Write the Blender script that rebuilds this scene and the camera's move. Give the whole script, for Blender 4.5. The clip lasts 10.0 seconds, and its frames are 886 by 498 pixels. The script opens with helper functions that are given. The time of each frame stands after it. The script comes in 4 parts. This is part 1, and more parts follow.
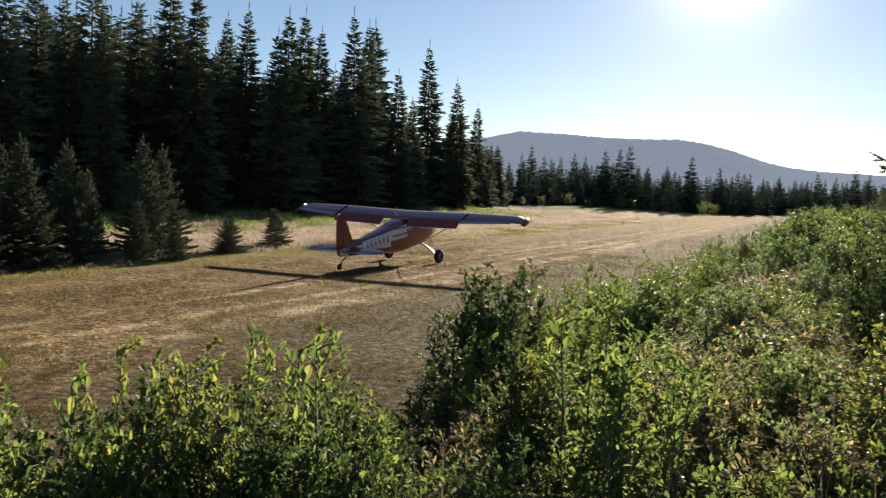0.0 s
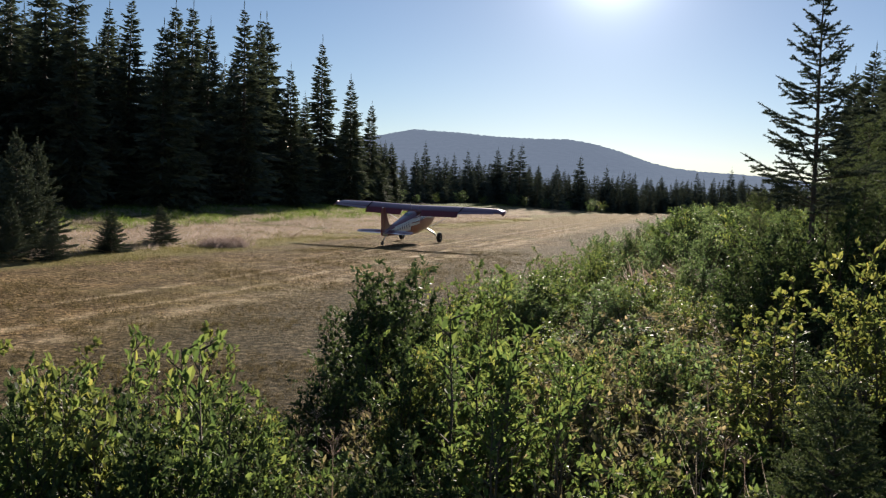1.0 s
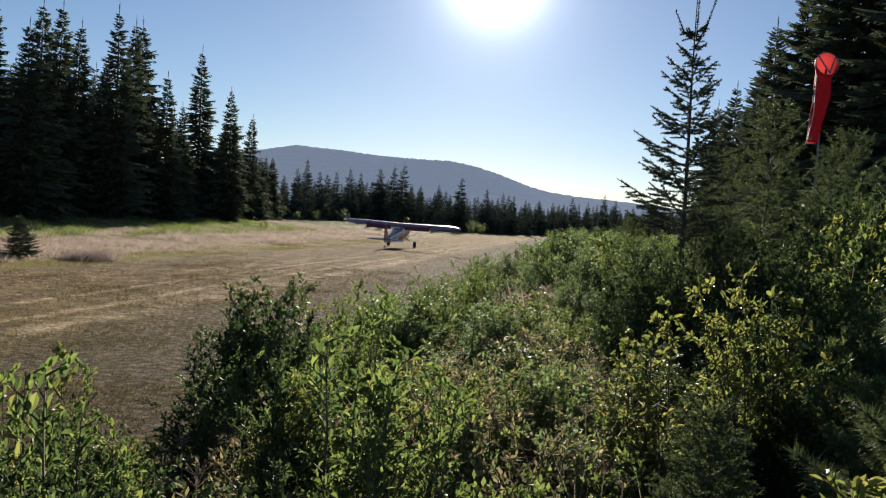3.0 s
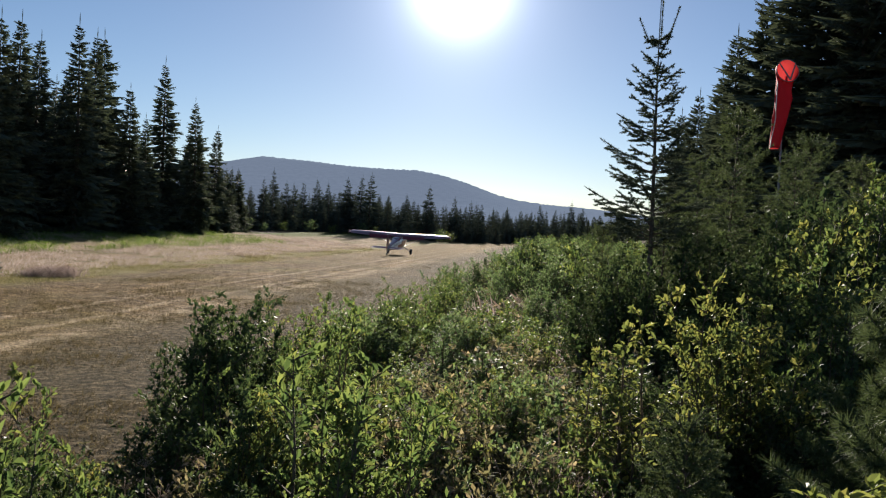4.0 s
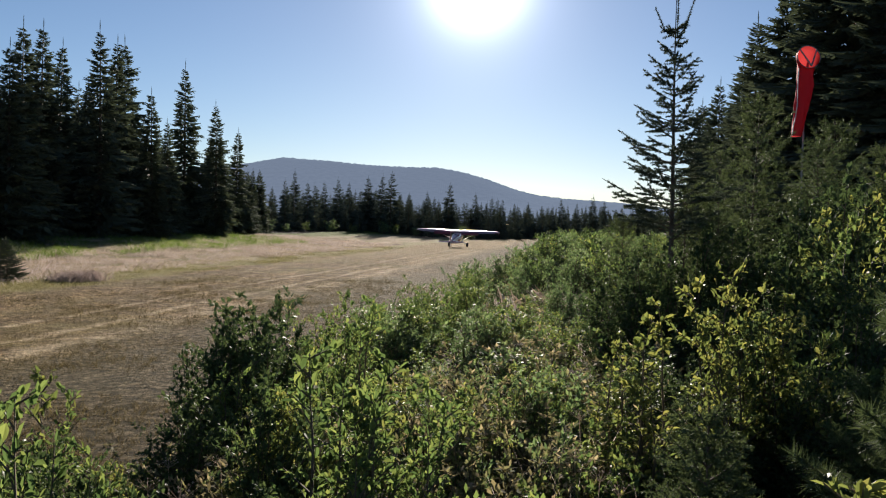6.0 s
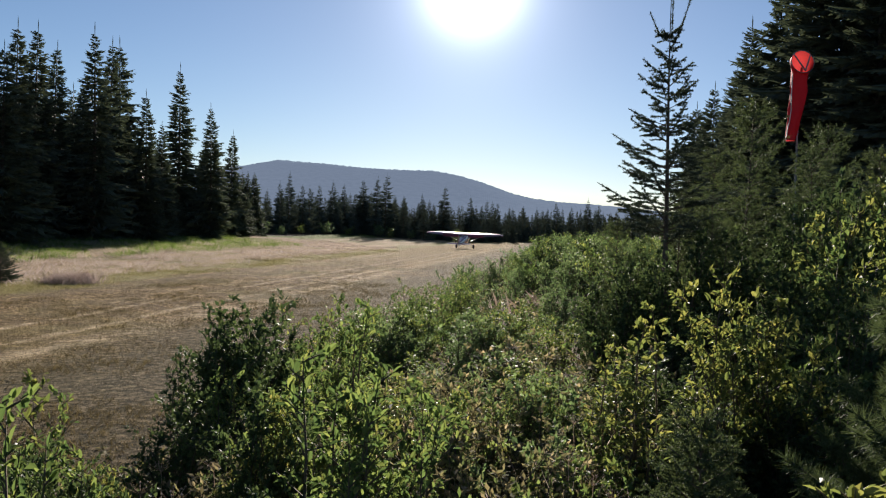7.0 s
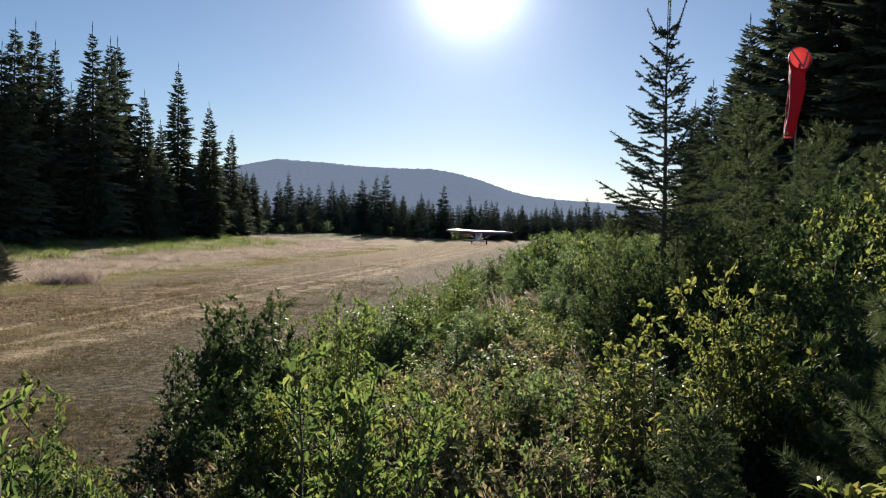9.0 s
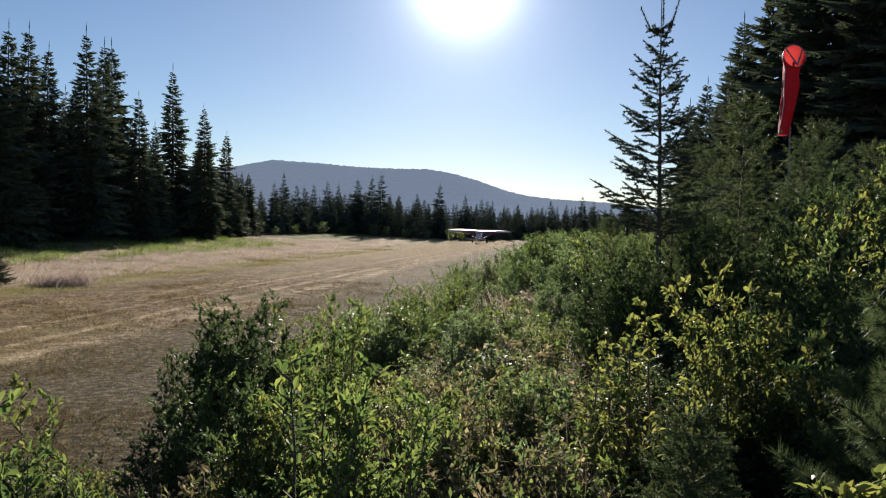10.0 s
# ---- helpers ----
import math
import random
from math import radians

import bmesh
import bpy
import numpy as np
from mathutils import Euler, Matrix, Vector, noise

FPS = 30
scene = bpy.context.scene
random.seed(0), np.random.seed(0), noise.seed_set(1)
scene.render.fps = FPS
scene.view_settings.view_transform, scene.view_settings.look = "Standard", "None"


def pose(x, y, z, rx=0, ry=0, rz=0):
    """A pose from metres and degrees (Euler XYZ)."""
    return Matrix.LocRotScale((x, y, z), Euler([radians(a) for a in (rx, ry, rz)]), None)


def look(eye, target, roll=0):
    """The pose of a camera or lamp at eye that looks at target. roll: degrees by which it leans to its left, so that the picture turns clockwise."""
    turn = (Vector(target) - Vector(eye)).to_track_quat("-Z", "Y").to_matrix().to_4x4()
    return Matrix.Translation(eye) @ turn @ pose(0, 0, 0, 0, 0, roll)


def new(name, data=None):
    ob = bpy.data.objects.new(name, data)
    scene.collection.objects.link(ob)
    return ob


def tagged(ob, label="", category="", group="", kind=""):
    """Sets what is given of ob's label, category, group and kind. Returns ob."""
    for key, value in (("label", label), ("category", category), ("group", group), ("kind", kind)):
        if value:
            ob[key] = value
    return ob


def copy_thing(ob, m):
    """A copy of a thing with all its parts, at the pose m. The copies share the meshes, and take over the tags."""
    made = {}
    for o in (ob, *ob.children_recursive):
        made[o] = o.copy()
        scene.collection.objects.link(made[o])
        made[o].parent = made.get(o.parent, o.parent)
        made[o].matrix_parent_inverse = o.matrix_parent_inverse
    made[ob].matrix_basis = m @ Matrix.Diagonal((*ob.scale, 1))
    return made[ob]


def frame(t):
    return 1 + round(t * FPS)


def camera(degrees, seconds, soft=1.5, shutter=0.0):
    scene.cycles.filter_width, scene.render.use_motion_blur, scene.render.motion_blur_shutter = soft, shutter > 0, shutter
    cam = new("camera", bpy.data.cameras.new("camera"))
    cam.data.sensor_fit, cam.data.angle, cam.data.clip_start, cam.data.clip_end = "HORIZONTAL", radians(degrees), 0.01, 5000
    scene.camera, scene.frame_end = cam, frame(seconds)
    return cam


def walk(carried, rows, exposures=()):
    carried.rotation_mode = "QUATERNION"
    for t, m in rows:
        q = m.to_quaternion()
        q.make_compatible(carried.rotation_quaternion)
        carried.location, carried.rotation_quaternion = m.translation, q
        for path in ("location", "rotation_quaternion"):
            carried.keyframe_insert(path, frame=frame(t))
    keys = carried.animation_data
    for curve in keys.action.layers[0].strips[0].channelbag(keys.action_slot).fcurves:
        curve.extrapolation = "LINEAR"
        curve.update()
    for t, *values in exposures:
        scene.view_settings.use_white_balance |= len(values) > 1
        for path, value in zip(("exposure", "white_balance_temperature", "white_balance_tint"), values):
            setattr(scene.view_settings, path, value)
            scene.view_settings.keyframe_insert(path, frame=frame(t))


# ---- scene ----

cam = camera(56.5, 10.0, soft=1.15, shutter=0.25)
# seconds, place, pitch, yaw, roll
PATH = [
    (0.0, -0.081, -0.300, 3.175, -4.18, 16.91, -1.96), (0.5, -0.069, -0.300, 3.169, -4.11, 12.50, -2.33),
    (1.0, -0.055, -0.291, 3.171, -4.08, 9.60, -2.20), (1.5, -0.067, -0.262, 3.166, -3.61, 6.60, -2.59),
    (2.0, -0.065, -0.228, 3.165, -3.18, 4.18, -3.29), (2.5, -0.070, -0.189, 3.160, -2.85, 2.72, -3.84),
    (4.0, -0.070, -0.061, 3.176, -1.57, -0.79, -2.96), (4.5, -0.075, -0.052, 3.169, -1.65, -1.24, -2.88),
    (5.0, -0.061, -0.059, 3.166, -1.87, -0.42, -2.28), (5.5, -0.044, -0.042, 3.167, -1.92, 0.76, -1.66),
    (7.0, -0.031, -0.040, 3.172, -1.62, 0.34, -1.81), (7.5, -0.035, -0.032, 3.173, -1.72, 0.29, -2.02),
    (8.0, -0.028, -0.032, 3.174, -1.75, 0.39, -1.88), (8.5, -0.021, -0.020, 3.173, -1.77, 0.46, -1.65),
    (9.0, -0.016, -0.022, 3.173, -1.74, 0.28, -1.54), (9.5, -0.014, -0.015, 3.173, -1.76, 0.10, -1.44),
    (10.0, 0.000, 0.000, 3.170, -1.73, 0.00, -1.20)]
EXPOSURES = [(0.0, 1.6, 6950, 14), (0.5, 1.24, 6750, 14), (1.0, 1.22, 6500, 14), (2.0, 1.22, 6350, 14), (10.0, 1.24, 6300, 14)]
walk(cam, [(t, pose(x, y, z, 90 + p, r, w)) for t, x, y, z, p, w, r in PATH], EXPOSURES)

# ---- world and sun ----
SUN_AZ, SUN_EL = radians(1.2), radians(16.4)
SUN_WAY = Vector((math.sin(SUN_AZ) * math.cos(SUN_EL), math.cos(SUN_AZ) * math.cos(SUN_EL), math.sin(SUN_EL)))


def make_world():
    world = bpy.data.worlds.new("sky")
    scene.world = world
    world.use_nodes = True
    nt = world.node_tree
    bg = nt.nodes["Background"]
    sky = nt.nodes.new("ShaderNodeTexSky")
    sky.sky_type, sky.sun_disc = "NISHITA", False
    sky.sun_elevation, sky.sun_rotation = SUN_EL, SUN_AZ
    sky.air_density, sky.dust_density, sky.ozone_density, sky.altitude = 0.95, 0.19, 2.6, 1100
    # the sun's own dazzle: a small disc and its aureole
    co = nt.nodes.new("ShaderNodeTexCoord")
    dot = nt.nodes.new("ShaderNodeVectorMath")
    dot.operation = "DOT_PRODUCT"
    dot.inputs[1].default_value = SUN_WAY
    nt.links.new(co.outputs["Generated"], dot.inputs[0])
    total = None
    for power, gain in ((1000, 24.0), (250, 5.0), (18, 0.42)):
        po = nt.nodes.new("ShaderNodeMath")
        po.operation = "POWER"
        po.use_clamp = True
        nt.links.new(dot.outputs["Value"], po.inputs[0])
        po.inputs[1].default_value = power
        mu = nt.nodes.new("ShaderNodeMath")
        mu.operation = "MULTIPLY_ADD"
        nt.links.new(po.outputs[0], mu.inputs[0])
        mu.inputs[1].default_value = gain
        if total:
            nt.links.new(total, mu.inputs[2])
        else:
            mu.inputs[2].default_value = 0.0
        total = mu.outputs[0]
    col = nt.nodes.new("ShaderNodeVectorMath")
    col.operation = "SCALE"
    col.inputs[0].default_value = (0.93, 0.97, 1.04)
    nt.links.new(total, col.inputs["Scale"])
    add = nt.nodes.new("ShaderNodeVectorMath")
    add.operation = "ADD"
    nt.links.new(sky.outputs[0], add.inputs[0])
    nt.links.new(col.outputs[0], add.inputs[1])
    nt.links.new(add.outputs[0], bg.inputs["Color"])
    bg.inputs["Strength"].default_value = 0.037
    lamp = bpy.data.lights.new("sun", "SUN")
    lamp.energy, lamp.angle, lamp.color = 5.0, radians(0.53), (1.0, 0.90, 0.76)
    new("sun", lamp).matrix_world = look(SUN_WAY * 200, (0, 0, 0))


make_world()


# ---- materials ----
def nodes_of(name):
    m = bpy.data.materials.new(name)
    m.use_nodes = True
    nt = m.node_tree
    return m, nt, nt.nodes["Principled BSDF"], nt.nodes["Material Output"]


def ramp(nt, source, stops):
    r = nt.nodes.new("ShaderNodeValToRGB")
    while len(r.color_ramp.elements) < len(stops):
        r.color_ramp.elements.new(0.5)
    for e, (p, c) in zip(r.color_ramp.elements, stops):
        e.position, e.color = p, (*c, 1)
    nt.links.new(source, r.inputs[0])
    return r.outputs[0]


def noise_of(nt, scale, detail=4, rough=0.6, vector=None):
    n = nt.nodes.new("ShaderNodeTexNoise")
    n.inputs["Scale"].default_value, n.inputs["Detail"].default_value, n.inputs["Roughness"].default_value = scale, detail, rough
    if vector is None:
        vector = nt.nodes.new("ShaderNodeTexCoord").outputs["Object"]
    nt.links.new(vector, n.inputs["Vector"])
    return n.outputs["Fac"]


def blend(nt, fac, a, b, kind="MIX"):
    n = nt.nodes.new("ShaderNodeMix")
    n.data_type, n.blend_type = "RGBA", kind
    for value, k in ((fac, 0), (a, 6), (b, 7)):
        if isinstance(value, (int, float)):
            n.inputs[k].default_value = value
        elif isinstance(value, tuple):
            n.inputs[k].default_value = (*value, 1)
        else:
            nt.links.new(value, n.inputs[k])
    return n.outputs[2]


def sums(nt, kind, a, b, clamp=False):
    n = nt.nodes.new("ShaderNodeMath")
    n.operation, n.use_clamp = kind, clamp
    for k, value in ((0, a), (1, b)):
        if isinstance(value, (int, float)):
            n.inputs[k].default_value = value
        else:
            nt.links.new(value, n.inputs[k])
    return n.outputs[0]


def bump(nt, bsdf, height, strength, distance):
    b = nt.nodes.new("ShaderNodeBump")
    b.inputs["Strength"].default_value, b.inputs["Distance"].default_value = strength, distance
    nt.links.new(height, b.inputs["Height"])
    nt.links.new(b.outputs[0], bsdf.inputs["Normal"])


def surface(name, dark, light, scale=8, rough=0.6, metal=0.0, relief=0.3, depth=0.01, coat=0.0):
    m, nt, b, out = nodes_of(name)
    fine, broad = noise_of(nt, scale, 6), noise_of(nt, scale * 0.13, 3)
    c = ramp(nt, fine, ((0.3, dark), (0.7, light)))
    c = blend(nt, sums(nt, "MULTIPLY", broad, 0.5), c, dark)
    nt.links.new(c, b.inputs["Base Color"])
    b.inputs["Roughness"].default_value, b.inputs["Metallic"].default_value = rough, metal
    b.inputs["Coat Weight"].default_value = coat
    if relief:
        bump(nt, b, fine, relief, depth)
    return m


def foliage(name, stops, through_light=0.55, rough=0.7, gloss=0.08, patch=0.5, tint=(1.3, 1.32, 0.95)):
    """Thin leaves: colour varies from leaf to leaf and plant to plant, and light comes through."""
    m, nt, b, out = nodes_of(name)
    isl = nt.nodes.new("ShaderNodeNewGeometry").outputs["Random Per Island"]
    obj = nt.nodes.new("ShaderNodeObjectInfo").outputs["Random"]
    mixv = sums(nt, "ADD", sums(nt, "MULTIPLY", isl, 0.65), sums(nt, "MULTIPLY", obj, 0.2))
    mixv = sums(nt, "ADD", mixv, sums(nt, "MULTIPLY", noise_of(nt, 1.6, 2), 0.3 * patch))
    c = ramp(nt, mixv, stops)
    nt.links.new(c, b.inputs["Base Color"])
    b.inputs["Roughness"].default_value = rough
    b.inputs["Specular IOR Level"].default_value = gloss
    tr = nt.nodes.new("ShaderNodeBsdfTranslucent")
    nt.links.new(blend(nt, 1.0, c, tint, "MULTIPLY"), tr.inputs["Color"])
    mx = nt.nodes.new("ShaderNodeMixShader")
    mx.inputs[0].default_value = through_light
    nt.links.new(b.outputs[0], mx.inputs[1])
    nt.links.new(tr.outputs[0], mx.inputs[2])
    nt.links.new(mx.outputs[0], out.inputs["Surface"])
    return m


LEAF = foliage("alder_leaf", ((0.1, (0.046, 0.078, 0.033)), (0.45, (0.096, 0.142, 0.051)), (0.78, (0.185, 0.218, 0.072)), (0.97, (0.34, 0.28, 0.09))), 0.53, 0.5, 0.13)
LEAF_YELLOW = foliage("yellow_leaf", ((0.1, (0.080, 0.108, 0.040)), (0.5, (0.145, 0.170, 0.055)), (0.8, (0.235, 0.230, 0.075)), (1.0, (0.34, 0.25, 0.09))), 0.5, 0.5, 0.14)
LEAF_WILLOW = foliage("willow_leaf", ((0.1, (0.060, 0.100, 0.052)), (0.5, (0.115, 0.168, 0.082)), (0.95, (0.215, 0.260, 0.130))), 0.5, 0.55, 0.1)
LEAF_DARK = foliage("dark_leaf", ((0.1, (0.038, 0.060, 0.030)), (0.6, (0.066, 0.096, 0.042)), (0.95, (0.11, 0.14, 0.060))), 0.35, 0.55, 0.06)
WEED = foliage("weed_leaf", ((0.1, (0.085, 0.10, 0.05)), (0.32, (0.22, 0.18, 0.115)), (0.5, (0.11, 0.145, 0.06)), (0.75, (0.34, 0.275, 0.19)), (0.95, (0.44, 0.35, 0.25))), 0.4, 0.8, 0.05)
STRAW = foliage("dry_grass", ((0.1, (0.27, 0.225, 0.165)), (0.5, (0.45, 0.375, 0.30)), (0.95, (0.62, 0.53, 0.47))), 0.5, 0.9, 0.02, tint=(1.12, 1.13, 1.2))
MOUND_STRAW = foliage("mound_grass", ((0.1, (0.20, 0.15, 0.115)), (0.5, (0.34, 0.265, 0.215)), (0.95, (0.55, 0.44, 0.38))), 0.4, 0.9, 0.02, tint=(1.1, 1.15, 1.25))
FRINGE = foliage("olive_grass", ((0.1, (0.13, 0.125, 0.05)), (0.5, (0.23, 0.21, 0.09)), (0.95, (0.40, 0.34, 0.18))), 0.4, 0.9, 0.02, tint=(1.1, 1.12, 1.0))
GRASS = foliage("green_grass", ((0.1, (0.085, 0.13, 0.035)), (0.5, (0.15, 0.215, 0.06)), (0.95, (0.28, 0.31, 0.13))), 0.5, 0.9, 0.02)
TURF = foliage("mown_grass", ((0.1, (0.060, 0.046, 0.026)), (0.5, (0.125, 0.096, 0.052)), (0.95, (0.26, 0.20, 0.115))), 0.3, 0.9, 0.0)
NEEDLE = foliage("fir_needle", ((0.1, (0.058, 0.072, 0.060)), (0.6, (0.088, 0.108, 0.078)), (0.95, (0.120, 0.140, 0.095))), 0.14, 0.7, 0.05)
NEEDLE_YOUNG = foliage("young_needle", ((0.1, (0.060, 0.084, 0.044)), (0.6, (0.092, 0.120, 0.058)), (0.95, (0.130, 0.155, 0.07))), 0.24, 0.6, 0.08)
# fir needles of the far trees, distance haze tinted in: bluer, no gloss
NEEDLE_HAZED = foliage("hazed_needle", ((0.1, (0.060, 0.076, 0.070)), (0.6, (0.085, 0.102, 0.088)), (0.95, (0.11, 0.128, 0.10))), 0.12, 0.9, 0.0)
BARK = surface("bark", (0.05, 0.038, 0.028), (0.14, 0.11, 0.085), 14, 0.9, relief=0.6)
STEM = surface("shrub_stem", (0.05, 0.04, 0.025), (0.13, 0.10, 0.06), 30, 0.8, relief=0.4)


def ground_material():
    """Mown strip, worn wheel tracks, tan and green rough grass beside it, dark forest litter beyond."""
    m, nt, b, out = nodes_of("ground")
    pos = nt.nodes.new("ShaderNodeNewGeometry").outputs["Position"]
    sep = nt.nodes.new("ShaderNodeSeparateXYZ")
    nt.links.new(pos, sep.inputs[0])
    # metres to the left of the aircraft's track
    off = sums(nt, "SUBTRACT", sums(nt, "MULTIPLY", sep.outputs[1], 0.163), sep.outputs[0])
    off = sums(nt, "SUBTRACT", off, 16.97)
    along = nt.nodes.new("ShaderNodeCombineXYZ")
    nt.links.new(off, along.inputs[0])
    nt.links.new(sums(nt, "MULTIPLY", sep.outputs[1], 0.12), along.inputs[1])
    streak = noise_of(nt, 1.3, 5, 0.65, along.outputs[0])
    streak2 = noise_of(nt, 0.35, 3, 0.5, along.outputs[0])
    clod = noise_of(nt, 5.0, 8, 0.72, pos)
    patch = noise_of(nt, 0.16, 4, 0.6, pos)
    fine = noise_of(nt, 24.0, 4, 0.7, pos)
    earth = ramp(nt, clod, ((0.36, (0.030, 0.022, 0.012)), (0.5, (0.105, 0.080, 0.044)), (0.64, (0.225, 0.175, 0.105))))
    # greener, damper patches
    earth = blend(nt, ramp(nt, patch, ((0.46, (0, 0, 0)), (0.62, (0.7, 0.7, 0.7)))), earth, blend(nt, fine, (0.070, 0.066, 0.030), (0.150, 0.130, 0.062)))
    blotch = noise_of(nt, 0.9, 6, 0.7, pos)
    earth = blend(nt, 1.0, earth, ramp(nt, blotch, ((0.38, (0.66, 0.64, 0.62)), (0.5, (0.97, 0.96, 0.95)), (0.62, (1.35, 1.3, 1.25)))), "MULTIPLY")
    band = noise_of(nt, 0.30, 6, 0.68, along.outputs[0])
    earth = blend(nt, 1.0, earth, ramp(nt, band, ((0.38, (0.82, 0.80, 0.78)), (0.5, (1.0, 0.98, 0.96)), (0.62, (1.25, 1.2, 1.14)))), "MULTIPLY")
    pale = ramp(nt, streak, ((0.54, (0, 0, 0)), (0.66, (0.55, 0.55, 0.55))))
    pale = blend(nt, 1.0, pale, ramp(nt, streak2, ((0.44, (0, 0, 0)), (0.6, (1, 1, 1)))), "MULTIPLY")
    earth = blend(nt, pale, earth, (0.27, 0.22, 0.145))
    # worn wheel tracks, broken into short lengths
    broken = ramp(nt, noise_of(nt, 1.1, 8, 0.75, pos), ((0.42, (0, 0, 0)), (0.6, (0.8, 0.8, 0.8))))
    lengths = ramp(nt, noise_of(nt, 0.13, 3, 0.5, pos), ((0.40, (0.45, 0.45, 0.45)), (0.54, (1, 1, 1))))
    broken = blend(nt, 1.0, broken, lengths, "MULTIPLY")
    for centre, half in ((-3.1, 0.34), (-1.2, 0.28), (-4.6, 0.9)):
        near = sums(nt, "SUBTRACT", 1.0, sums(nt, "DIVIDE", sums(nt, "ABSOLUTE", sums(nt, "SUBTRACT", sums(nt, "ADD", off, sums(nt, "MULTIPLY", patch, 1.0)), centre + 0.5), 0.0), half), True)
        earth = blend(nt, sums(nt, "MULTIPLY", near, broken), earth, (0.50, 0.42, 0.30))
    tan = ramp(nt, noise_of(nt, 0.5, 5, 0.65, along.outputs[0]), ((0.36, (0.20, 0.19, 0.075)), (0.5, (0.36, 0.28, 0.16)), (0.62, (0.50, 0.37, 0.26))))
    tan = blend(nt, sums(nt, "MULTIPLY", clod, 0.6), tan, (0.20, 0.155, 0.09))
    # less worn towards the far end
    distant = ramp(nt, sums(nt, "DIVIDE", sep.outputs[1], 200.0), ((0.24, (0, 0, 0)), (0.5, (0.75, 0.75, 0.75))))
    earth = blend(nt, distant, earth, blend(nt, clod, (0.080, 0.061, 0.026), (0.185, 0.138, 0.060)))
    grain = ramp(nt, noise_of(nt, 10.0, 6, 0.75, pos), ((0.38, (0.62, 0.60, 0.58)), (0.5, (1, 1, 1)), (0.62, (1.5, 1.46, 1.4))))
    earth = blend(nt, 1.0, earth, grain, "MULTIPLY")
    earth = blend(nt, 1.0, earth, (1.84, 1.76, 1.62), "MULTIPLY")
    # darker, greener turf beside the bank
    dark_turf = ramp(nt, sums(nt, "DIVIDE", sums(nt, "ADD", sums(nt, "MULTIPLY", off, -1.0), sums(nt, "MULTIPLY", sums(nt, "SUBTRACT", patch, 0.5), 6.0)), 20.0), ((0.18, (0, 0, 0)), (0.36, (0.85, 0.85, 0.85))))
    earth = blend(nt, dark_turf, earth, ramp(nt, clod, ((0.38, (0.030, 0.028, 0.014)), (0.5, (0.098, 0.082, 0.045)), (0.62, (0.26, 0.205, 0.125)))))
    wob = sums(nt, "ADD", off, sums(nt, "MULTIPLY", sums(nt, "SUBTRACT", patch, 0.5), 7.0))
    left = ramp(nt, sums(nt, "DIVIDE", wob, 40.0), ((0.13, (0, 0, 0)), (0.21, (1, 1, 1))))
    edge = ramp(nt, sums(nt, "DIVIDE", wob, 40.0), ((0.12, (0, 0, 0)), (0.155, (0.75, 0.75, 0.75)), (0.20, (0.75, 0.75, 0.75)), (0.26, (0, 0, 0))))
    c = blend(nt, left, earth, tan)
    c = blend(nt, edge, c, blend(nt, fine, (0.17, 0.165, 0.055), (0.33, 0.29, 0.12)))
    green = ramp(nt, sums(nt, "DIVIDE", wob, 40.0), ((0.42, (0, 0, 0)), (0.55, (1, 1, 1))))
    c = blend(nt, green, c, blend(nt, clod, (0.06, 0.09, 0.02), (0.17, 0.19, 0.05)))
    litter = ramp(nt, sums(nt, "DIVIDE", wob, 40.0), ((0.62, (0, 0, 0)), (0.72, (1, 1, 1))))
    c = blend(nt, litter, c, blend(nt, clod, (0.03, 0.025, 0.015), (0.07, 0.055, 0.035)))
    bank = ramp(nt, sums(nt, "DIVIDE", sums(nt, "MULTIPLY", wob, -1.0), 40.0), ((0.27, (0, 0, 0)), (0.36, (1, 1, 1))))
    c = blend(nt, bank, c, blend(nt, clod, (0.025, 0.02, 0.011), (0.08, 0.06, 0.032)))
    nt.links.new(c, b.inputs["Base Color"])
    b.inputs["Roughness"].default_value, b.inputs["Specular IOR Level"].default_value = 1.0, 0.04
    bump(nt, b, sums(nt, "ADD", clod, sums(nt, "MULTIPLY", fine, 0.4)), 1.0, 0.32)
    return m


GROUND = ground_material()


def part(name, data, material, parent=None, label=""):
    """Links a bmesh or mesh as one object, under a thing or part."""
    if isinstance(data, bmesh.types.BMesh):
        mesh = bpy.data.meshes.new(name)
        data.to_mesh(mesh)
        data.free()
    else:
        mesh = data
    if material and not mesh.materials:
        mesh.materials.append(material)
    ob = new(name, mesh)
    ob.parent = parent
    if label:
        ob["label"] = label
    return ob


def mesh_of(name, verts, faces, smooth=False):
    me = bpy.data.meshes.new(name)
    me.from_pydata([tuple(v) for v in verts], [], [tuple(f) for f in faces])
    if smooth:
        me.polygons.foreach_set("use_smooth", [True] * len(me.polygons))
    me.update()
    return me


# ---- ground ----
def smooth(v, a, b):
    u = min(1.0, max(0.0, (v - a) / (b - a)))
    return u * u * (3 - 2 * u)


def offset(x, y):
    """Metres to the left of the aircraft's track."""
    return -16.97 + 0.163 * y - x


def beside(y, o):
    return -16.97 + 0.163 * y - o


def height(x, y):
    o = offset(x, y)
    n = noise.noise(Vector((x * 0.22, y * 0.22, 0))) * 0.5 + noise.noise(Vector((x * 0.9, y * 0.9, 3))) * 0.2
    z = 0.06 * n
    z += smooth(o, 7, 27) * (0.95 + 0.35 * n)
    z += smooth(-o, 11, 16.5) * (1.45 - 0.6 * smooth(y, 12, 60)) + smooth(-o, 12, 17) * 0.15 * n
    z += max(0.0, -o - 26) * 0.12 * (1 - smooth(-o, 60, 120)) + smooth(-o, 60, 120) * 5
    return z


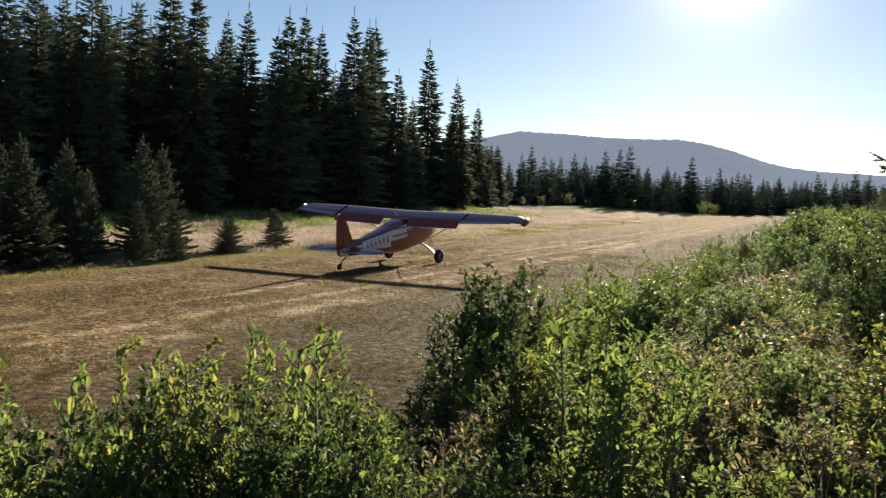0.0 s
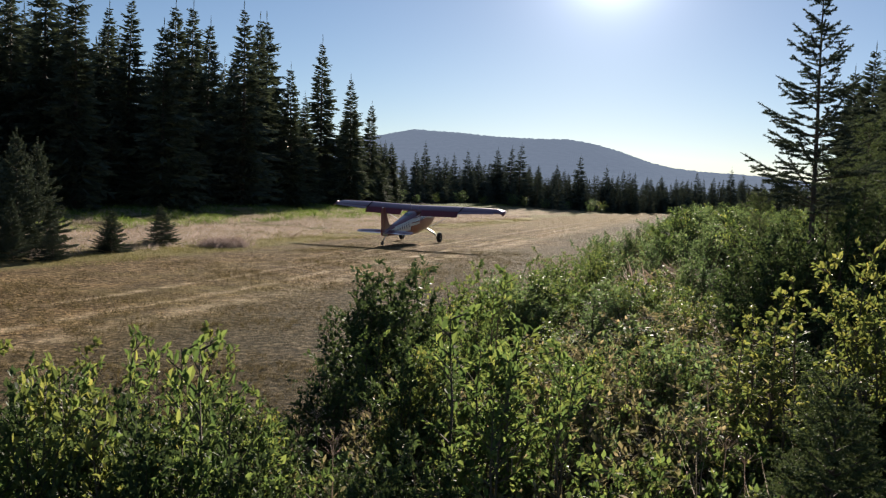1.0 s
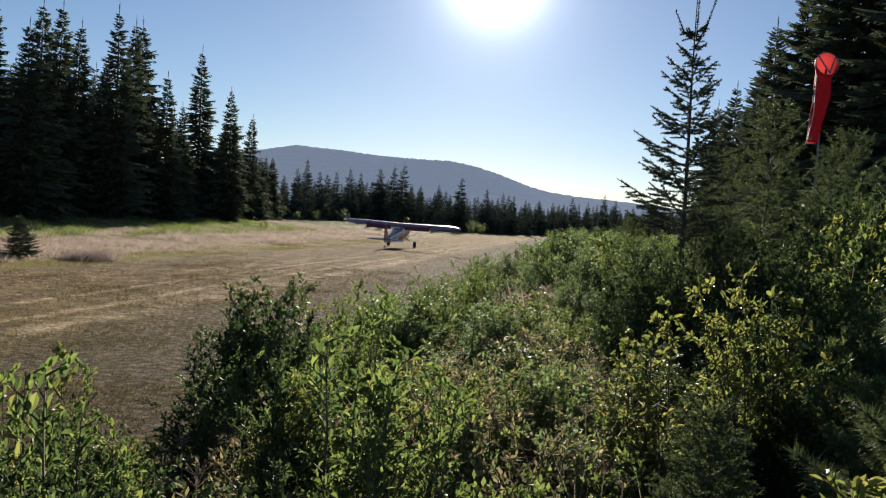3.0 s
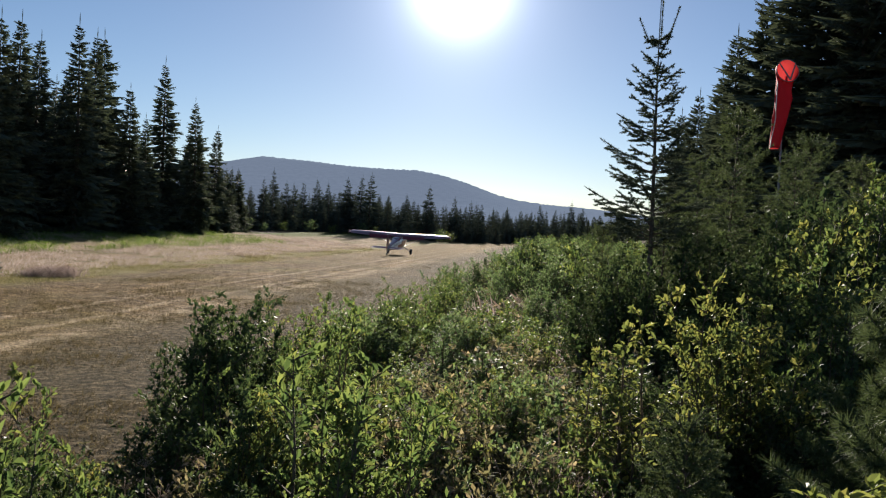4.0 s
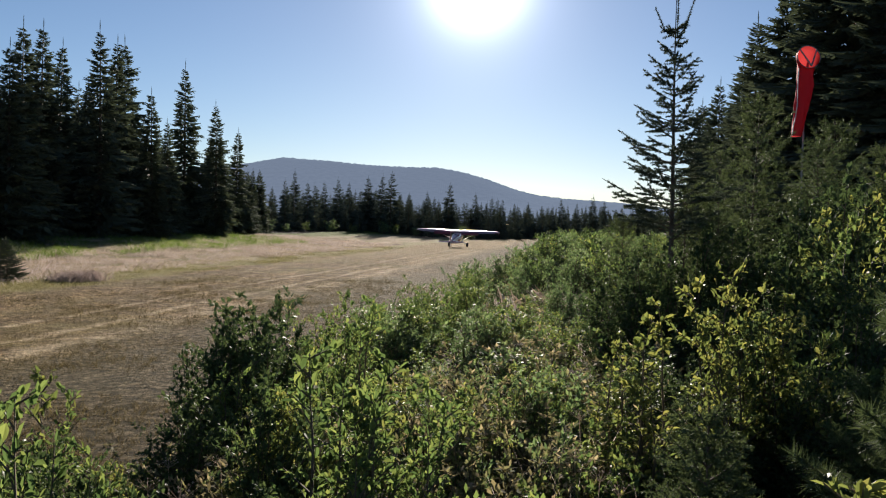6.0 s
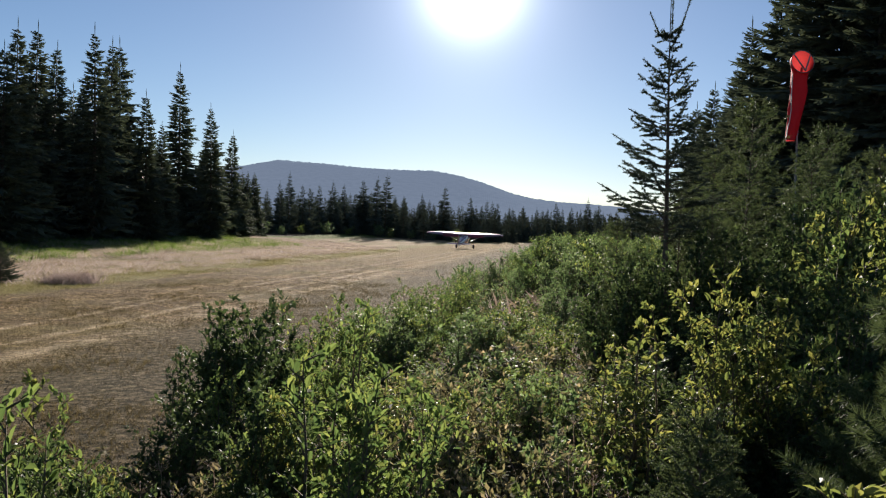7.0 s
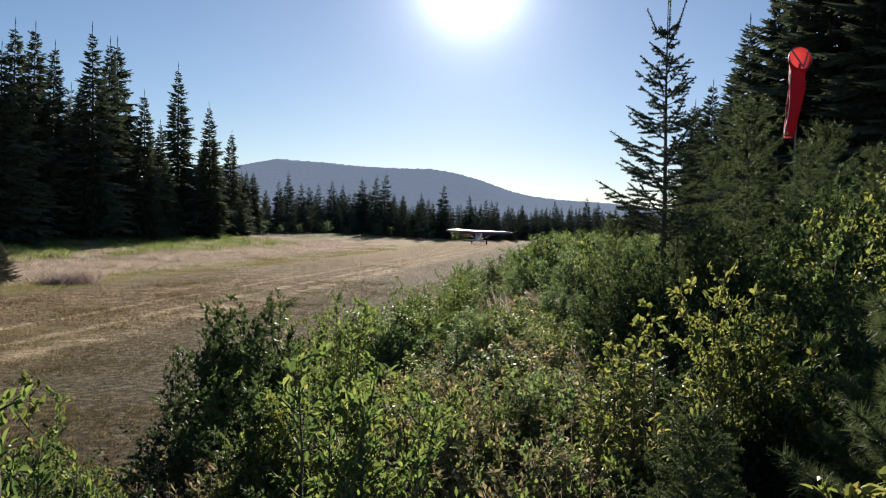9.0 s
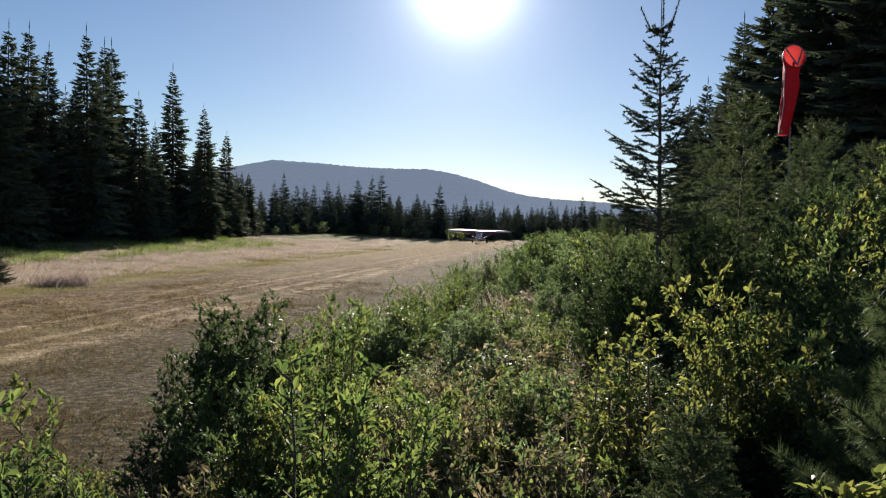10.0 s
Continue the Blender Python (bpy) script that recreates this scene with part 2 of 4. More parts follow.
def build_ground():
    def axis(lo, hi, step, far):
        v = list(np.arange(lo, hi + 1e-6, step))
        s, a, b = step, v[0], v[-1]
        low, high = [], []
        while b < far:
            s *= 1.25
            b += s
            high.append(b)
        s = step
        while a > -far:
            s *= 1.25
            a -= s
            low.append(a)
        return low[::-1] + v + high
    xs, ys = axis(-50, 26, 0.6, 4200), axis(-6, 90, 0.7, 4200)
    verts = [(x, y, height(x, y)) for y in ys for x in xs]
    w = len(xs)
    faces = [(j * w + i, j * w + i + 1, (j + 1) * w + i + 1, (j + 1) * w + i) for j in range(len(ys) - 1) for i in range(w - 1)]
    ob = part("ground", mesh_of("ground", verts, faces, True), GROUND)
    tagged(ob, "dry brown mown grass airstrip with pale wheel tracks and rough edges", "ground", kind="structure")


build_ground()


# ---- plants ----
def tube(verts, faces, pts, radii, sides=5):
    """A tapered tube along a line of points."""
    start = len(verts)
    for k, p in enumerate(pts):
        way = (pts[min(k + 1, len(pts) - 1)] - pts[max(k - 1, 0)]).normalized()
        u = way.orthogonal().normalized()
        v = way.cross(u)
        for s in range(sides):
            a = 2 * math.pi * s / sides
            verts.append(p + (u * math.cos(a) + v * math.sin(a)) * radii[k])
    for k in range(len(pts) - 1):
        for s in range(sides):
            a, b = start + k * sides + s, start + k * sides + (s + 1) % sides
            faces.append((a, b, b + sides, a + sides))


def leaf_arrays(base, way, up, length, width):
    """Folded leaves of six corners from arrays of places, directions and upper sides."""
    n = len(base)
    side = np.cross(way, up)
    side /= np.linalg.norm(side, axis=1, keepdims=True) + 1e-9
    nor = np.cross(side, way)
    L, W = length[:, None], width[:, None]
    pts = [base, base + way * L * 0.3 + side * W * 0.46 + nor * W * 0.16, base + way * L * 0.68 + side * W * 0.4 + nor * W * 0.12,
           base + way * L - nor * L * 0.1, base + way * L * 0.68 - side * W * 0.4 + nor * W * 0.12, base + way * L * 0.3 - side * W * 0.46 + nor * W * 0.16]
    verts = np.stack(pts, 1).reshape(-1, 3)
    k = np.arange(n)[:, None] * 6
    faces = np.concatenate([k + [0, 3, 2, 1], k + [0, 5, 4, 3]])
    return verts, faces


def kite_arrays(base, way, up, length, width):
    """Plainer leaves of four corners, for plants farther off."""
    n = len(base)
    side = np.cross(way, up)
    side /= np.linalg.norm(side, axis=1, keepdims=True) + 1e-9
    L, W = length[:, None], width[:, None]
    verts = np.stack([base, base + way * L * 0.45 + side * W * 0.5, base + way * L, base + way * L * 0.45 - side * W * 0.5 + up * W * 0.15], 1).reshape(-1, 3)
    return verts, np.arange(n * 4).reshape(-1, 4)


def unit(v):
    return v / (np.linalg.norm(v, axis=1, keepdims=True) + 1e-9)


def shrub_meshes(seed, tall, stems, spread, leaves, leaf, slim, leaf_start=0.12, twig=0.28, plain=False):
    """Stems with side twigs, and leaves along the twigs."""
    rng = random.Random(seed)
    nr = np.random.default_rng(seed)
    sv, sf, spots, ways = [], [], [], []
    for k in range(stems):
        a = rng.uniform(0, 2 * math.pi)
        lean = spread * rng.uniform(0.15, 1.0)
        h = tall * rng.uniform(0.55, 1.0) * (1 - 0.3 * lean / max(spread, 0.01))
        pts = []
        bend = Vector((rng.uniform(-1, 1), rng.uniform(-1, 1), 0)) * 0.06 * tall
        for s in range(7):
            u = s / 6
            pts.append(Vector((math.cos(a) * lean * u ** 1.3, math.sin(a) * lean * u ** 1.3, h * u)) + bend * math.sin(u * 3.1) + Vector((rng.uniform(-1, 1), rng.uniform(-1, 1), 0)) * 0.012 * tall * u)
        r0 = 0.006 + 0.006 * tall
        tube(sv, sf, pts, [r0 * (1 - 0.85 * s / 6) for s in range(7)], 3)
        twigs = max(5, int(h * 15))
        for q in range(twigs):
            u = leaf_start + (1 - leaf_start) * (q + rng.random()) / twigs
            i = min(5, int(u * 6))
            p = pts[i].lerp(pts[i + 1], u * 6 - i)
            b = rng.uniform(0, 2 * math.pi)
            d = Vector((math.cos(b), math.sin(b), rng.uniform(0.25, 0.9))).normalized()
            ln = twig * rng.uniform(0.5, 1.2) * (1.15 - 0.75 * u) * min(1.3, tall)
            tip = p + d * ln
            if not plain or q % 3 == 0:
                tube(sv, sf, [p, tip], [r0 * 0.35, r0 * 0.12], 3)
            spots.append((p, tip))
        spots.append((pts[5], pts[6]))
    spots_a = np.array([[*a, *b] for a, b in spots])
    pick = nr.integers(0, len(spots), leaves)
    u = nr.uniform(0.15, 1.05, leaves)[:, None]
    a, b = spots_a[pick, :3], spots_a[pick, 3:]
    base = a + (b - a) * u + nr.normal(0, 0.008, (leaves, 3))
    way = unit(unit(b - a) * 0.7 + nr.normal(0, 0.65, (leaves, 3)) + [0, 0, 0.05])
    up = unit(nr.normal(0, 0.45, (leaves, 3)) + [0, 0, 1])
    ln = leaf * nr.uniform(0.55, 1.15, leaves)
    lv, lf = (kite_arrays if plain else leaf_arrays)(base, way, up, ln, ln * slim * nr.uniform(0.8, 1.15, leaves))
    return mesh_of("stems", sv, sf, True), mesh_of("leaves", lv, lf)


def make_shrub(name, label, seed, material, category="shrub", **how):
    top = new(name)
    stems, leaves = shrub_meshes(seed, **how)
    part("branchwork", stems, STEM, top)
    part("foliage", leaves, material, top)
    return tagged(top, label, category, "dry weeds" if category == "weeds" else "bushes on the bank")


def conifer_meshes(seed, tall, reach, whorls, per, detail, bare=0.06, droop=0.25, ragged=0.35, point=0.85, thick=0.13, slack=0.006, twig=0.42):
    """Trunk, branches in whorls, and along each branch a narrow spray with many slim hanging side twigs."""
    rng = random.Random(seed)
    tv, tf, nv, nf = [], [], [], []
    sway = Vector((rng.uniform(-1, 1), rng.uniform(-1, 1), 0)) * 0.006 * tall
    steps = (0, 0.2, 0.4, 0.6, 0.8, 1)
    tube(tv, tf, [Vector((0, 0, tall * u)) + sway * math.sin(u * 4) for u in steps], [tall * (0.0128 * (1 - u) + 0.0006) for u in steps], 6)
    skew = [rng.uniform(0.72, 1.18) for _ in range(8)]
    down = Vector((0, 0, -1))

    def kite(a, b, c, d):
        i = len(nv)
        nv.extend((a, b, c, d))
        nf.append((i, i + 1, i + 2, i + 3))
    for w in range(whorls):
        u = bare + (0.975 - bare) * (max(0.0, w + rng.uniform(-0.25, 0.25)) / whorls) ** 0.9
        full = reach * (1 - u) ** point * (0.8 + 0.2 * min(1, u * 6)) + slack * tall
        strength = rng.uniform(0.8, 1.12)
        here = max(4, int(round(per * (1.05 - 0.35 * u))))
        for k in range(here):
            a = 2 * math.pi * (k + rng.uniform(-0.35, 0.35)) / here + w * 1.3
            ln = full * strength * rng.uniform(1 - ragged, 1.12) * skew[int(a / math.pi * 4) % 8]
            if rng.random() < 0.07:
                ln *= 0.4
            out = Vector((math.cos(a), math.sin(a), 0))
            side = Vector((-math.sin(a), math.cos(a), 0))
            rise = 0.75 * max(0.0, u - 0.45) + rng.uniform(-0.1, 0.08)
            fall = droop * (1.25 - 0.7 * u)
            root = Vector((0, 0, tall * u + rng.uniform(-0.45, 0.45) * tall / whorls)) + sway * math.sin(u * 4)

            def at(s):
                return root + out * ln * s + Vector((0, 0, ln * (rise * s - fall * s * s + 0.16 * s ** 4)))
            rib = 0.045 * ln + 0.0012 * tall
            p0, p1, p2 = at(0.04), at(0.55), at(1.06)
            kite(p0, p1 + side * rib, p2, p1 - side * rib)
            kite(p0, p1, p2, p1 + down * rib * 1.6)
            n = max(2, int(round(detail * (0.45 + 0.55 * min(1.0, ln / (0.7 * reach))))))
            for q in range(n):
                s = 0.10 + 0.86 * (q + rng.random() * 0.8) / n
                c = at(s)
                wd = (twig * ln * (1.08 - s) ** 0.8 + 0.0035 * tall) * rng.uniform(0.6, 1.2)
                fat = wd * thick + 0.0011 * tall
                for sg in (-1, 1):
                    tip = c + side * sg * wd * rng.uniform(0.65, 1.0) + out * wd * rng.uniform(0.45, 0.95) + down * wd * rng.uniform(-0.15, 0.7)
                    mid = c.lerp(tip, 0.45)
                    kite(c, mid + out * fat, tip, mid - out * fat * 0.8 + down * fat)
    top = Vector((0, 0, tall)) + sway * math.sin(4)
    for k in range(3):
        d = Vector((math.cos(k * 2.1), math.sin(k * 2.1), 0)) * 0.0022 * tall
        kite(top + Vector((0, 0, 0.03 * tall)), top + d, top - Vector((0, 0, 0.06 * tall)), top - d)
    return mesh_of("trunk", tv, tf, True), mesh_of("crown", nv, nf)


def make_conifer(name, label, seed, material, group="", **how):
    top = new(name)
    trunk, crown = conifer_meshes(seed, **how)
    part("trunk", trunk, BARK, top)
    part("crown", crown, material, top)
    return tagged(top, label, "conifer tree", group)


def needle_tree_meshes(seed, tall, reach, whorls, per, twigs, needles, needle, rise=0.25, start=0.12, power=0.85, bush=1.0, leader=0.12, stout=0.09, slack=0.03):
    """A young conifer close by: limbs, side twigs and single needles."""
    rng = random.Random(seed)
    nr = np.random.default_rng(seed)
    tv, tf, lines = [], [], []
    lean = Vector((rng.uniform(-1, 1), rng.uniform(-1, 1), 0)) * 0.01 * tall
    tube(tv, tf, [Vector((0, 0, tall * u)) + lean * math.sin(u * 5) for u in (0, 0.15, 0.3, 0.45, 0.6, 0.75, 0.9, 1)],
         [max(0.004, tall * 0.0095 * (1.03 - u)) for u in (0, 0.15, 0.3, 0.45, 0.6, 0.75, 0.9, 1)], 7)
    lines.append((Vector((0, 0, tall * (1 - leader))), Vector((0, 0, tall))))
    for k in range(3):
        a = k * 2.2 + 0.4
        c = Vector((0, 0, tall * (1 - leader)))
        m = c + Vector((math.cos(a), math.sin(a), 0.6)) * tall * leader * 0.22
        e = m + Vector((math.cos(a) * 0.45, math.sin(a) * 0.45, 1.0)) * tall * leader * (0.3 + 0.12 * k)
        tube(tv, tf, [c, m, e], [0.006, 0.005, 0.003], 4)
        lines.extend(((c, m), (m, e)))
    for w in range(whorls):
        u = start + (1 - leader - start) * w / (whorls - 1)
        full = reach * (1 - u) ** power + slack * tall
        for k in range(per if rng.random() < 0.8 else per - 1):
            a = 2 * math.pi * (k + rng.uniform(-0.3, 0.3)) / per + w * 0.9
            ln = full * rng.uniform(0.6, 1.15)
            out = Vector((math.cos(a), math.sin(a), 0))
            side = Vector((-math.sin(a), math.cos(a), 0))
            root = Vector((0, 0, tall * u + rng.uniform(-0.3, 0.3) * tall / whorls)) + lean * math.sin(u * 5)
            up = rise * (0.4 + 1.2 * u) + rng.uniform(-0.1, 0.1)

            def at(s):
                return root + out * ln * s + Vector((0, 0, ln * (up * s - 0.30 * s * s * (1 - u) + 0.22 * s ** 3)))
            pts = [at(s) for s in (0, 0.33, 0.66, 1)]
            tube(tv, tf, pts, [0.004 + 0.007 * ln, 0.003 + 0.005 * ln, 0.003, 0.002], 4)
            lines.extend(((pts[1], pts[2]), (pts[2], pts[3])))
            n = max(2, int(twigs * ln / reach + 1.5))
            for q in range(n):
                s = 0.2 + 0.76 * (q + rng.random() * 0.5) / n
                tw = (0.36 * ln * (1.1 - s) + 0.05) * rng.uniform(0.6, 1.2) * bush
                for sg in (-1, 1):
                    c = at(s)
                    d = (side * sg * rng.uniform(0.6, 1.0) + out * 0.75 + Vector((0, 0, rng.uniform(-0.15, 0.3)))).normalized()
                    lines.append((c, c + d * tw))
                    if tw > 0.14:
                        m = c + d * tw * 0.55
                        e = (d + out * 0.8).normalized()
                        lines.append((m, m + e * tw * 0.5))
    A = np.array([[*a, *b] for a, b in lines])
    length = np.linalg.norm(A[:, 3:] - A[:, :3], axis=1)
    count = np.maximum(6, (length * needles).astype(int))
    idx = np.repeat(np.arange(len(A)), count)
    n = len(idx)
    u = nr.uniform(0, 1.02, n)[:, None]
    way = unit(A[idx, 3:] - A[idx, :3])
    base = A[idx, :3] + (A[idx, 3:] - A[idx, :3]) * u
    d = unit(way * 0.55 + unit(nr.normal(0, 1, (n, 3))) * 0.85 + [0, 0, 0.12])
    side = unit(np.cross(d, nr.normal(0, 1, (n, 3))))
    ln = needle * nr.uniform(0.7, 1.15, n)[:, None]
    wd = ln * stout + 0.0012
    verts = np.stack([base - side * wd, base + side * wd, base + d * ln], 1).reshape(-1, 3)
    faces = np.arange(n * 3).reshape(-1, 3)
    return mesh_of("trunk", tv, tf, True), mesh_of("needles", verts, faces)


def make_young(name, label, seed, material, **how):
    top = new(name)
    trunk, needles = needle_tree_meshes(seed, **how)
    part("trunk", trunk, BARK, top)
    part("crown", needles, material, top)
    return tagged(top, label, "conifer tree", "young conifers")


rnd = random.Random(7)


def put(ob, x, y, scale=1.0, turn=None, sink=0.05, tall=None, base=None):
    """A copy of a plant, standing on the ground."""
    turn = rnd.uniform(0, 360) if turn is None else turn
    sz = scale if tall is None else tall
    m = pose(x, y, (height(x, y) if base is None else base) - sink, rnd.uniform(-2, 2), rnd.uniform(-2, 2), turn) @ Matrix.Diagonal((scale, scale, sz, 1))
    return copy_thing(ob, m @ Matrix.Diagonal((1 / ob.scale.x, 1 / ob.scale.y, 1 / ob.scale.z, 1)))


def first(ob, x, y, scale=1.0, turn=0.0, sink=0.05):
    """The plant itself at its own place."""
    ob.matrix_basis = pose(x, y, height(x, y) - sink, 0, 0, turn) @ Matrix.Scale(scale, 4)
    return ob


# ---- hills far off ----
def build_hill():
    m, nt, b, out = nodes_of("hazed_wooded_hill")
    pos = nt.nodes.new("ShaderNodeNewGeometry").outputs["Position"]
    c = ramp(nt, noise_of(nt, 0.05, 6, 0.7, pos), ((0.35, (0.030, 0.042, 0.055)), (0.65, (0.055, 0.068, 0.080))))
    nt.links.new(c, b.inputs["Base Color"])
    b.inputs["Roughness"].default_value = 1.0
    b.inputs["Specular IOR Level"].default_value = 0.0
    # haze of some kilometres painted in: bluish base, and a glow for air light
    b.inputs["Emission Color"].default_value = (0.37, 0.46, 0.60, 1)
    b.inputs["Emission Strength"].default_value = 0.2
    crest = [(-1900, 60), (-1250, 70), (-908, 112), (-760, 146), (-654, 165), (-532, 189), (-413, 183), (-256, 172), (-150, 170), (-44, 170), (30, 158), (99, 140), (170, 116),
             (242, 96), (347, 85), (484, 80), (698, 62), (1100, 50), (1900, 40)]
    xs = np.arange(-1900, 1900, 6.0)
    top = np.interp(xs, [c[0] for c in crest], [c[1] for c in crest])
    rows = ((-700, 0.0), (-500, 0.2), (-330, 0.46), (-160, 0.8), (-60, 0.96), (0, 1.0), (200, 0.8))
    verts, faces = [], []
    for dy, k in rows:
        for x, z in zip(xs, top):
            n = noise.noise(Vector((x * 0.004, dy * 0.004, 1))) * 14 * (1 - k) + noise.noise(Vector((x * 0.02, dy * 0.02, 5))) * 4 * (0.2 + 0.8 * (k < 1))
            teeth = (2.5 * random.random() + 1.5 * random.random()) if k > 0.9 else 0
            verts.append((x, 2560 + dy, z * k + n * 0.6 + teeth))
    w = len(xs)
    for j in range(len(rows) - 1):
        faces.extend((j * w + i, j * w + i + 1, (j + 1) * w + i + 1, (j + 1) * w + i) for i in range(w - 1))
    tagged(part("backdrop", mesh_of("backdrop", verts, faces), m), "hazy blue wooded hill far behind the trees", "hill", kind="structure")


build_hill()


# ---- the forest on the far side of the strip ----
def forest():
    kinds = [make_conifer("spruce_tree", "tall dark spruce in a dense forest edge", 20 + k, NEEDLE, "forest edge trees", tall=18, reach=3.7 + 0.4 * (k % 3), whorls=54, per=8, detail=8, bare=0.03, ragged=0.42, droop=0.3, point=0.8, thick=0.2) for k in range(5)]
    back = [make_conifer("spruce_tree", "dark spruce standing behind the forest edge", 30 + k, NEEDLE, "forest edge trees", tall=15, reach=4.0, whorls=40, per=7, detail=5, bare=0.03, ragged=0.4, droop=0.3, point=0.75, thick=0.3) for k in range(3)]
    behind = []
    front = [(-31.3, 59.3, 16.9), (-33.2, 65.9, 18.3), (-35.1, 73.1, 18.3), (-29.8, 68.8, 18.9), (-31.5, 76.3, 19.4), (-33.3, 83.9, 21.0), (-28.3, 77.5, 14.8), (-32.3, 71.6, 14.6),
             (-31.4, 95.5, 20.9), (-26.2, 90.5, 15.6), (-27.3, 102.1, 14.0), (-28.4, 114.2, 8.9), (-31.6, 57.7, 14.9), (-34.5, 58.2, 17.2), (-37.3, 59.4, 16.7), (-33.0, 49.2, 16.5)]
    front2 = [(-35.8, 50.1, 18.0), (-38.8, 50.3, 16.2), (-34.2, 41.5, 13.8), (-37.1, 41.9, 14.5), (-40.1, 42.3, 15.4), (-35.3, 35.0, 13.7), (-29.0, 97.0, 11.5), (-27.0, 110.0, 9.5), (-30.0, 86.0, 13.0)]
    n = 0
    for x, y, z in front + front2:
        k = (z + 0.4 - height(x, y)) / 18.5
        if n < 5:
            first(kinds[n], x, y, k, rnd.uniform(0, 360))
        else:
            put(kinds[n % 5], x, y, k * (1.0 if z > 12 else 1.1), tall=k)
        n += 1
    # the rows behind, lower than the front ones
    for j in range(90):
        y = 24 + j * 1.02 + rnd.uniform(-1.5, 1.5)
        o = rnd.uniform(31, 46)
        if y > 96:
            o = rnd.uniform(28, 40)
        x = beside(y, o)
        t = (16.0 + rnd.uniform(-2.5, 1.8)) * (1 - 0.5 * smooth(y, 84, 110)) * (0.88 + 0.12 * smooth(y, 35, 60))
        behind.append((x, y, t, 1.15))
    # low dark saplings that close the forest's foot
    for j in range(46):
        y = 30 + j * 1.75 + rnd.uniform(-1, 1)
        x = beside(y, rnd.uniform(26, 31))
        behind.append((x, y, rnd.uniform(3.0, 7.0), 1.5))
    for j, (x, y, t, w) in enumerate(behind):
        if j < 3:
            back[j].matrix_basis = pose(x, y, height(x, y) - 0.05) @ Matrix.Diagonal((t / 15 * w, t / 15 * w, t / 15, 1))
        else:
            put(back[rnd.randrange(3)], x, y, t / 15 * w, tall=t / 15)


def far_trees():
    kinds = [make_conifer("fir_tree", "distant conifer at the end of the airstrip", 50 + k, NEEDLE_HAZED, "far trees", tall=11, reach=2.5 + 0.35 * (k % 3), whorls=32, per=7, detail=4, bare=0.01, ragged=0.38, point=0.78, thick=0.32) for k in range(5)]
    rows = [(-29.6, 126.6, 6.7), (-30.3, 136.7, 7.5), (-28.1, 137.1, 9.5), (-28.5, 147.2, 11.7), (-26.2, 147.7, 9.6), (-25.7, 152.8, 9.5), (-23.1, 148.2, 9.7), (-22.0, 158.5, 11.0),
            (-20.6, 163.7, 10.6), (-17.3, 164.1, 11.7), (-14.1, 159.3, 12.0), (-12.2, 159.5, 12.5), (-9.7, 174.7, 9.1), (-5.8, 174.9, 9.6), (-1.1, 170.0, 11.2), (4.6, 184.9, 9.8)]
    rows2 = [(8.7, 189.8, 9.0), (11.3, 189.6, 8.7), (14.3, 194.4, 8.0), (18.0, 199.2, 8.2), (21.9, 203.8, 8.1), (26.7, 203.2, 9.6), (30.1, 202.7, 8.7), (31.6, 187.3, 10.1), (35.9, 196.7, 9.2)]
    n = 0
    for x, y, z in rows + rows2:
        k = (z + 0.3 - height(x, y)) / 11.0
        if n < 5:
            first(kinds[n], x, y, k, rnd.uniform(0, 360))
        else:
            put(kinds[n % 5], x, y, k * rnd.uniform(0.95, 1.25), tall=k)
        n += 1
    for j in range(225):
        u = (j % 75 + rnd.random()) / 75
        x = -36 + 100 * u
        y = 150 + 62 * smooth(u, 0.2, 0.85) + rnd.uniform(0, 18) + 14 * (j // 75)
        t = (rnd.uniform(4.6, 8.6) + 0.7 * (j // 75)) * (1 - 0.12 * u)
        put(kinds[rnd.randrange(5)], x, y, t / 11 * rnd.uniform(1.0, 1.4), tall=t / 11)


def hill_trees():
    kinds = [make_conifer("hillside_fir", "tall dark fir on the wooded slope beside the airstrip", 70 + k, NEEDLE, "slope trees", tall=14, reach=3.5, whorls=54, per=10, detail=15, bare=0.02, ragged=0.36, point=0.75, thick=0.17, twig=0.24) for k in range(3)]
    rows = [(13.6, 45.9, 10.2), (13.2, 41.8, 10.6), (12.9, 37.8, 10.8), (12.5, 34.4, 12.0), (12.1, 31.8, 13.2), (12.4, 28.8, 14.8), (12.9, 27.0, 15.1), (12.3, 24.0, 14.2), (13.5, 22.0, 14.8), (14.5, 20.5, 14.5), (16.0, 25.0, 16.0),
            (15.5, 29.0, 15.5), (16.5, 34.0, 14.0), (17.5, 40.0, 12.5), (14.8, 17.0, 14.0), (17.0, 15.0, 14.0), (18.0, 20.0, 16.0), (15.4, 50.0, 10.0), (17.0, 56.0, 9.5), (20.0, 64.0, 9.5)]
    n = 0
    for x, y, z in rows:
        k = (z + 0.4 - height(x, y)) / 14.4
        if n < 3:
            first(kinds[n], x, y, k, rnd.uniform(0, 360))
        else:
            put(kinds[n % 3], x, y, k * 1.05, tall=k)
        n += 1
    for j in range(18):
        y = 15 + j * 2.2
        x = 10.6 + 0.06 * y + rnd.uniform(0, 4)
        t = rnd.uniform(2.5, 5.0)
        put(kinds[rnd.randrange(3)], x, y, t / 14 * 1.5, tall=t / 14)
    # beyond the bushes, along the strip's edge
    for j in range(18):
        y = 66 + j * 6.4 + rnd.uniform(-1, 1)
        x = beside(y, rnd.uniform(-32, -19))
        t = rnd.uniform(2.8, 5.2)
        put(kinds[rnd.randrange(3)], x, y, t / 14 * 1.3, tall=t / 14)


forest()
far_trees()
hill_trees()


